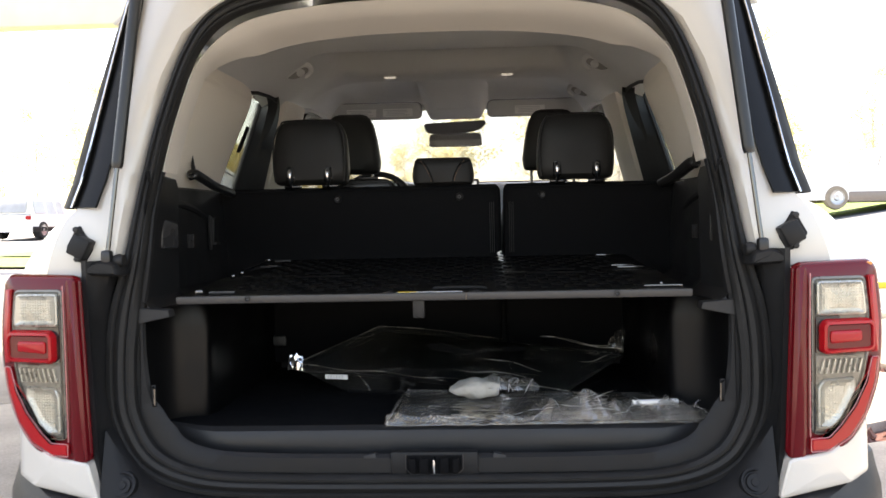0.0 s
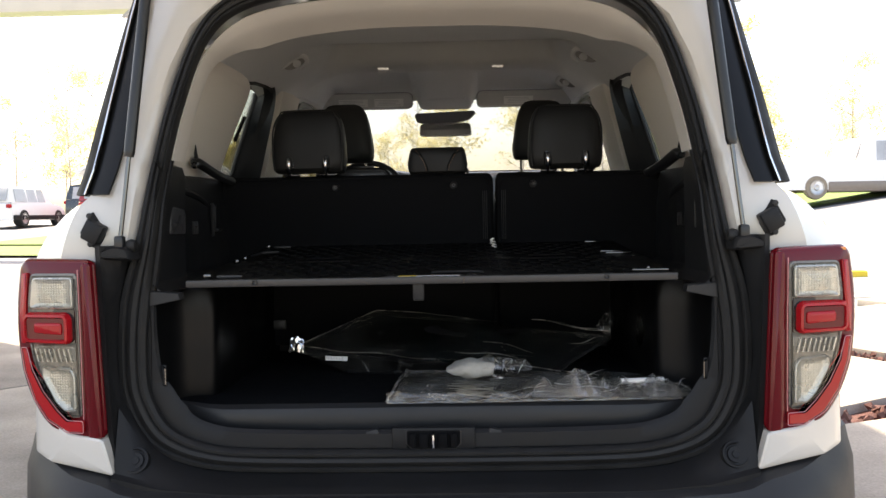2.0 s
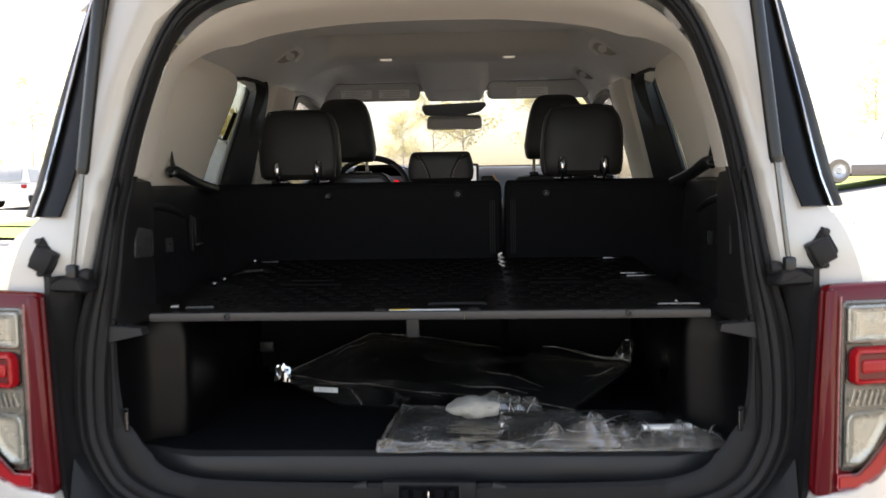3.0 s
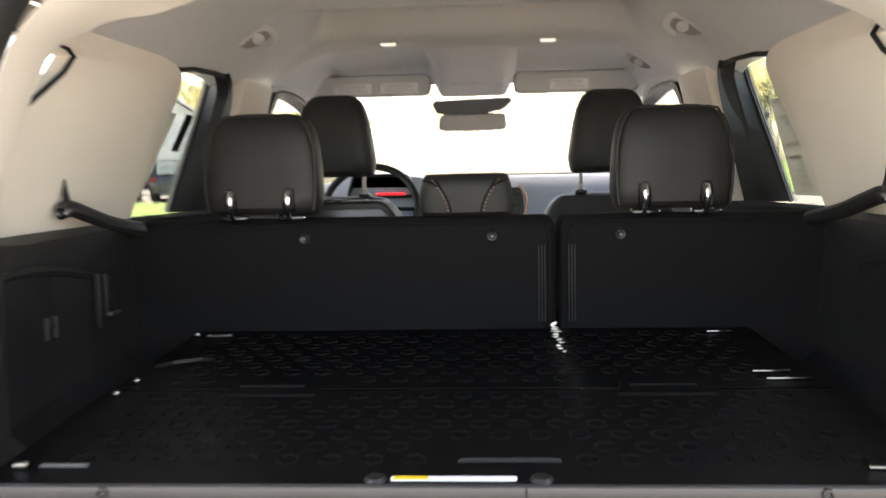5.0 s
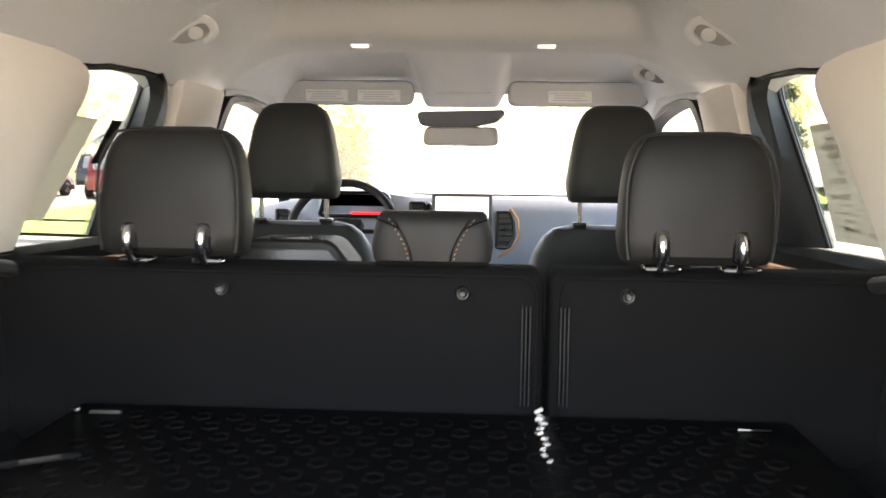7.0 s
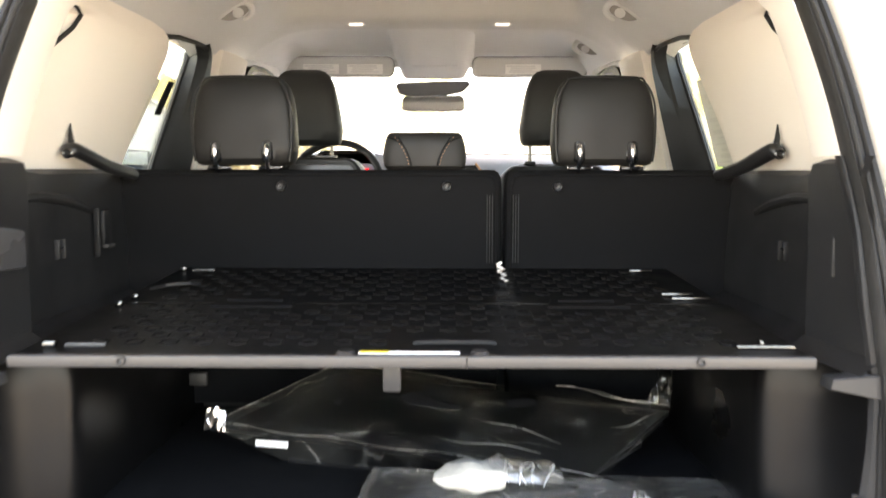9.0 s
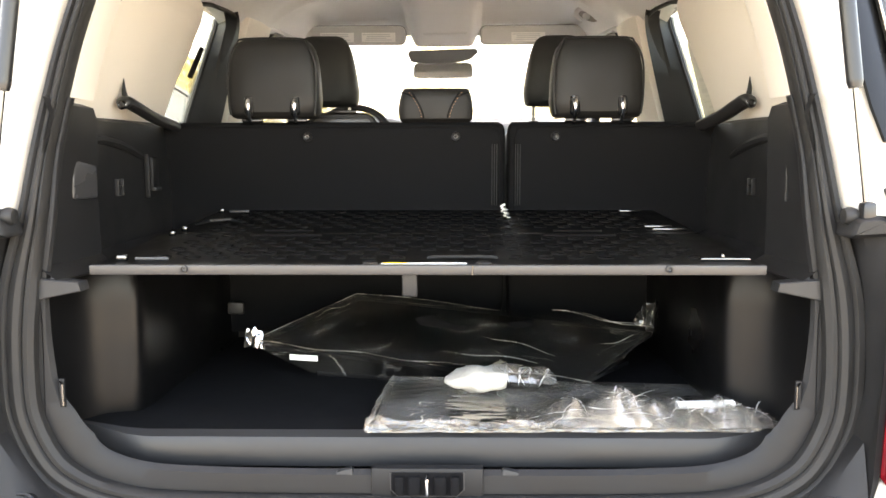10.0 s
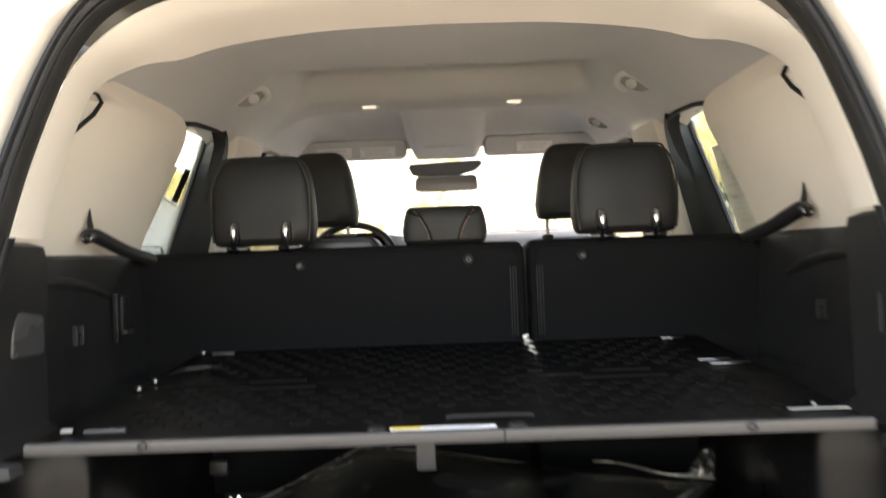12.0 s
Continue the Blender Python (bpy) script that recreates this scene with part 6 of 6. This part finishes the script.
for i in range(4200):
    x, y = rng.uniform(1.5, 4.6), rng.uniform(1.7, 4.9)
    if any(abs((x - cx) * math.cos(radians(a)) + (y - cy) * math.sin(radians(a))) < w / 2 + 0.02 and abs((y - cy) * math.cos(radians(a)) - (x - cx) * math.sin(radians(a))) < d / 2 + 0.02 for cx, cy, w, d, a in PATHS):
        continue
    r = rng.uniform(0.018, 0.042)
    m = Matrix.Translation((x, y, 0.02 + rng.uniform(0, 0.05))) @ Euler((rng.random() * 6, rng.random() * 6, 0)).to_matrix().to_4x4() @ Matrix.Diagonal((r, r * rng.uniform(0.6, 1), r * rng.uniform(0.5, 0.9), 1))
    stone.append(m)
base = [Vector(q).normalized() for q in ((1, 0, 0), (-1, 0, 0), (0, 1, 0), (0, -1, 0), (0, 0, 1), (0, 0, -1), (1, 1, 1), (-1, 1, 1), (1, -1, 1), (1, 1, -1))]
tri = [(0, 2, 4), (2, 1, 4), (1, 3, 4), (3, 0, 4), (2, 0, 5), (1, 2, 5), (3, 1, 5), (0, 3, 5)]
vs, fs = [], []
for m in stone:
    o = len(vs)
    vs += [tuple(m @ q) for q in base[:6]]
    fs += [(a + o, b + o, c + o) for a, b, c in tri]
me = bpy.data.meshes.new("lava_rock")
me.from_pydata(vs, [], fs)
me.materials.append(LAVA)
rocks = new("lava_rock", me)
rocks.parent = bed
part("bed_soil", rbox((3.05, 3.3, 0.0), (3.2, 3.3, 0.05), 0.01), LAVA, bed)
# parking line and yellow stop
solo("parking_line", rbox((6.2, 8.2, 0.015), (5.5, 0.12, 0.012), 0.002, 1, turn=Matrix.Rotation(radians(10), 4, "Z")), LINE, "white painted parking line", "road marking", kind="structure")
solo("wheel_stop", rbox((5.75, 10.2, 0.08), (0.55, 0.16, 0.13), 0.03, 2), YELLOWPAINT, "yellow painted concrete wheel stop", "wheel stop")
sheet("grass_bank", 7.5, 57, 22.9, 45, 33, GRASS, 0.05, "green grass bank behind the parked pickup", "grass")
sheet("grass_island", -13.6, -5, 19.6, 29.6, 16, GRASS, 0.06, "bright green grass island seen past the rear door", "grass")
sheet("grass_strip", -26, -5, 15.9, 19.0, 12, GRASS, 0.06, "bright green grass island beside the drive", "grass")

# canopy overhead
canopy = thing("canopy", "beige canopy roof over the drive", "canopy", kind="structure")
poly = [(-12.0, 12.3), (-2.6, 5.2), (-2.6, 7.6), (0.3, 7.6), (0.3, -0.6), (-12.0, -0.6)]
part("soffit", plate([Vector(q) for q in poly], [(0.0, 0.6), (0.0, 0.0)], lambda u, v, h: Vector((u, v, 6.0 + h))), STUCCO, canopy, smooth=False)
part("edge_beam", rbox((-11.0, 17.0, 6.3), (12.0, 0.5, 0.66), 0.03, 2), STUCCO, canopy)
part("edge_column", rbox((-16.6, 17.0, 3.0), (0.6, 0.6, 6.0), 0.02), STUCCO, canopy)
for x, y in ((-8.6, 1.0),):
    part("column", rbox((x, y, 3.0), (0.6, 0.6, 6.0), 0.02), STUCCO, canopy)


# parked vehicles
def parked(name, label, pos, rz, paint, length, width, height, nose, pickup=False):
    v = thing(name, label, "car", "parked vehicles", (*pos, ground_z(*pos)))
    v.rotation_euler = (0, 0, radians(rz))
    L, W, H = length / 2, width / 2, height
    belt = 0.60 * H
    rows = []
    for y, f, zt in ((-L, 0.80, belt * 0.86), (-L + 0.08, 0.92, belt * 0.97), (-L * 0.6, 1.0, belt), (0, 1.0, belt), (L * 0.45, 1.0, belt * 0.98), (L * 0.8, 0.97, belt * 0.90), (L - 0.08, 0.90, belt * 0.80), (L, 0.78, belt * 0.62)):
        rows.append([(-W * f, y, 0.30), (-W * f * 1.0, y, 0.55), (-W * f * 0.99, y, 0.75 * zt), (-W * f * 0.92, y, zt), (0, y, zt + 0.02), (W * f * 0.92, y, zt), (W * f * 0.99, y, 0.75 * zt), (W * f, y, 0.55), (W * f, y, 0.30)])
    part("body", grid(rows, caps=True), paint, v)
    c0, c1 = (-L * 0.12, L * 0.42) if pickup else (-L * 0.96, L * 0.42)
    rows = []
    for y, zt, w in ((c0, belt, 0.90), (c0 + 0.18, H * 0.97, 0.74), (c0 + 0.6, H, 0.74), (c1 - 0.75, H * 0.985, 0.74), (c1 - 0.55, H * 0.95, 0.74), (c1 + 0.15, belt, 0.90)):
        rows.append([(-W * 0.90, y, belt - 0.02), (-W * w, y, zt), (0, y, zt + (0.03 if zt > belt else 0)), (W * w, y, zt), (W * 0.90, y, belt - 0.02)])
    part("cabin", grid(rows), paint, v)
    for s in (-1, 1):
        for a, b in ((c0 + 0.30, 0.5 * (c0 + c1) - 0.35), (0.5 * (c0 + c1) - 0.28, 0.5 * (c0 + c1) + 0.45), (0.5 * (c0 + c1) + 0.52, c1 - 0.45)):
            if b - a > 0.2:
                q = [(s * (W * 0.885 + 0.012), a, belt + 0.03), (s * (W * 0.885 + 0.012), b, belt + 0.03), (s * (W * 0.765 + 0.012), b - 0.08, H * 0.93), (s * (W * 0.765 + 0.012), a + 0.06, H * 0.93)]
                part("side_window", thicken(grid([q[:2], [q[3], q[2]]]), 0.01), FARGLASS, v)
        for y in (-L * 0.62, L * 0.62):
            wh = part("wheel", lathe([(0.2, -0.11), (0.34, -0.11), (0.37, 0), (0.34, 0.11), (0.2, 0.11)], (s * (W - 0.1), y, 0.37), (s, 0, 0), 20), PALETYRE if pickup else TYRE, v)
            part("rim", lathe([(0, 0.11), (0.07, 0.12), (0.10, 0.09), (0.2, 0.10), (0.23, 0.12), (0.23, -0.1)], (s * (W - 0.1), y, 0.37), (s, 0, 0), 16), RIM, wh)
        part("tail_light", rbox((s * W * 0.80, -L + 0.05, belt * 0.86), (0.2, 0.12, 0.16), 0.03), REDBRIGHT, v)
        part("headlight", rbox((s * W * 0.66, L - 0.06, belt * 0.68), (0.36, 0.12, 0.12), 0.03), CHROME, v)
    part("rear_window", rbox((0, c0 + 0.06, 0.5 * (belt + H)), (W * 1.35, 0.03, H - belt - 0.12), 0.01, turn=Matrix.Rotation(radians(-20), 4, "X")), FARGLASS, v)
    part("under_trim", rbox((0, 0, 0.39 if pickup else 0.40), (W * 2.03, length * (0.50 if pickup else 0.94), 0.33 if pickup else 0.22), 0.05), TAN if pickup else PLASTIC, v)
    return v


FARWHITE = surf("white_car_paint", (0.82, 0.81, 0.79), 0.45, var=0.03, coat=0.2)
RED = surf("red_paint", (0.36, 0.03, 0.032), 0.25, var=0.05, coat=1.0)
NAVY = surf("dark_paint", (0.02, 0.025, 0.03), 0.25, var=0.05, coat=1.0)
PALETYRE = surf("pale_tyre", (0.26, 0.22, 0.17), 0.9, var=0.2)
TAN = surf("tan_lower_paint", (0.20, 0.16, 0.13), 0.4, var=0.08, coat=0.5)
parked("parked_suv", "white compact suv parked across the car park", (-18.85, 31.6), 1, FARWHITE, 4.5, 1.85, 1.68, 1)
parked("parked_pickup", "white pickup with tan sills parked on the bank", (12.35, 23.6), -84, FARWHITE, 5.8, 2.0, 1.9, 1, True)
parked("parked_suv", "black suv parked beyond the white one", (-17.7, 38.5), -80, NAVY, 4.7, 1.9, 1.85, 1)
parked("parked_car", "black suv parked facing away beyond the grass", (-13.4, 33.0), 20, NAVY, 4.4, 1.85, 1.7, 1)
parked("parked_suv", "red suv parked facing away beyond the grass", (-16.0, 33.0), 25, RED, 4.7, 1.9, 1.75, 1)


# trees
def tree_meshes(seed, height, spread, leaf, count, conifer=False):
    rng = random.Random(seed)
    bm = tube([(0, 0, 0), (0.05, 0.02, height * 0.3), (-0.05, 0.05, height * 0.6), (0.02, 0, height * 0.95)], [0.07, 0.05, 0.035, 0.012], 8)
    tips = []
    for i in range(22):
        h = height * rng.uniform(0.18 if conifer else 0.28, 0.95)
        a = rng.uniform(0, 6.28)
        ln = spread * (1.05 - h / height if conifer else rng.uniform(0.5, 1.0) * (1.15 - 0.6 * h / height))
        e = Vector((math.cos(a) * ln, math.sin(a) * ln, h + (ln * -0.1 if conifer else ln * 0.55)))
        m = Vector((math.cos(a) * ln * 0.5, math.sin(a) * ln * 0.5, h + ln * 0.2))
        bm = tube([(0, 0, h * 0.97), m, e], [0.03, 0.02, 0.008], 5, bm=bm)
        tips += [(m, e)] * 3
    trunk = finish(bm, "trunk", BARK)
    vs, fs = [], []
    for i in range(count):
        m, e = rng.choice(tips)
        c = m.lerp(e, rng.uniform(0.1, 1.1)) + Vector((rng.gauss(0, 0.28), rng.gauss(0, 0.28), rng.gauss(0, 0.28))) * (0.7 if conifer else 1.1)
        r = Euler((rng.uniform(-1, 1), rng.uniform(-1, 1), rng.uniform(0, 6.28))).to_matrix()
        k = rng.uniform(0.06, 0.14)
        o = len(vs)
        vs += [tuple(c + r @ Vector(q) * k) for q in ((-1, 0, 0), (0, -0.6, 0.1), (1, 0, 0), (0, 0.6, 0.1))]
        fs.append((o, o + 1, o + 2, o + 3))
    me = bpy.data.meshes.new("crown")
    me.from_pydata(vs, [], fs)
    me.materials.append(leaf)
    return trunk, me


kinds = [tree_meshes(1, 8.0, 2.8, LEAF, 2600), tree_meshes(2, 10.0, 3.2, LEAF, 2200), tree_meshes(3, 9.0, 2.4, PINE, 5000, True)]
rng = random.Random(11)
spots = [(-44 + 4.4 * i + rng.uniform(-1.6, 1.6), 62 + rng.uniform(-6, 14), i % 2) for i in range(21)] + [(-27.4, 53, 1), (18.8, 53, 1), (21, 60, 0), (27.0, 45, 1), (20.4, 56, 2)]
for x, y, kd in spots:
    trunk, crown = kinds[kd]
    t = thing("tree", "conifer with dense dark green needles" if kd == 2 else "thin spring tree with pale yellow-green leaves", "tree", "trees round the car park", (x, y, ground_z(x, y)))
    t.rotation_euler, sc = (0, 0, rng.uniform(0, 6.28)), rng.uniform(0.85, 1.25)
    t.scale = (sc, sc, sc)
    for n, me in (("trunk", trunk), ("crown", crown)):
        o = new(n, me)
        o.parent = t

# wooded slope far behind the car park, a white house before it
rng = random.Random(21)
vs, fs = [], []
for i in range(16000):
    x = rng.uniform(-36, -13)
    h = 9.5 + 1.6 * math.sin(x * 0.55) + 0.9 * math.sin(x * 1.7 + 1)
    c = Vector((x, rng.uniform(82, 92), 1.3 + h * rng.random() ** 0.85))
    r = Euler((rng.uniform(0.6, 2.2), rng.uniform(-1, 1), rng.uniform(0, 6.28))).to_matrix()
    k = rng.uniform(0.12, 0.36)
    o = len(vs)
    vs += [tuple(c + r @ Vector(q) * k) for q in ((-1, 0, 0), (0, -0.6, 0.1), (1, 0, 0), (0, 0.6, 0.1))]
    fs.append((o, o + 1, o + 2, o + 3))
me = bpy.data.meshes.new("far_woods")
me.from_pydata(vs, [], fs)
me.materials.append(WOODS)
tagged(new("far_woods", me), "olive spring woodland on the far slope", "woods", kind="stuff")

house = thing("house", "white gabled house beyond the parked cars", "house", at=(-19.2, 47.6, 1.3))
house.rotation_euler = (0, 0, radians(21))
gable = [(-4.1, 0.0), (-4.1, 2.7), (0.0, 5.45), (4.1, 2.7), (4.1, 0.0)]
part("wall", plate([Vector(q) for q in gable], [(0.0, -8.0), (0.0, 0.0)], lambda u, v, h: Vector((u, -h, v)), full=True), FARWHITE, house, smooth=False)
for e in (-1, 1):
    part("roof", rbox((e * 2.25, 3.9, 4.12), (5.6, 8.7, 0.16), 0.02, turn=Matrix.Rotation(radians(e * 33.8), 4, "Y")), FARWHITE, house, smooth=False)
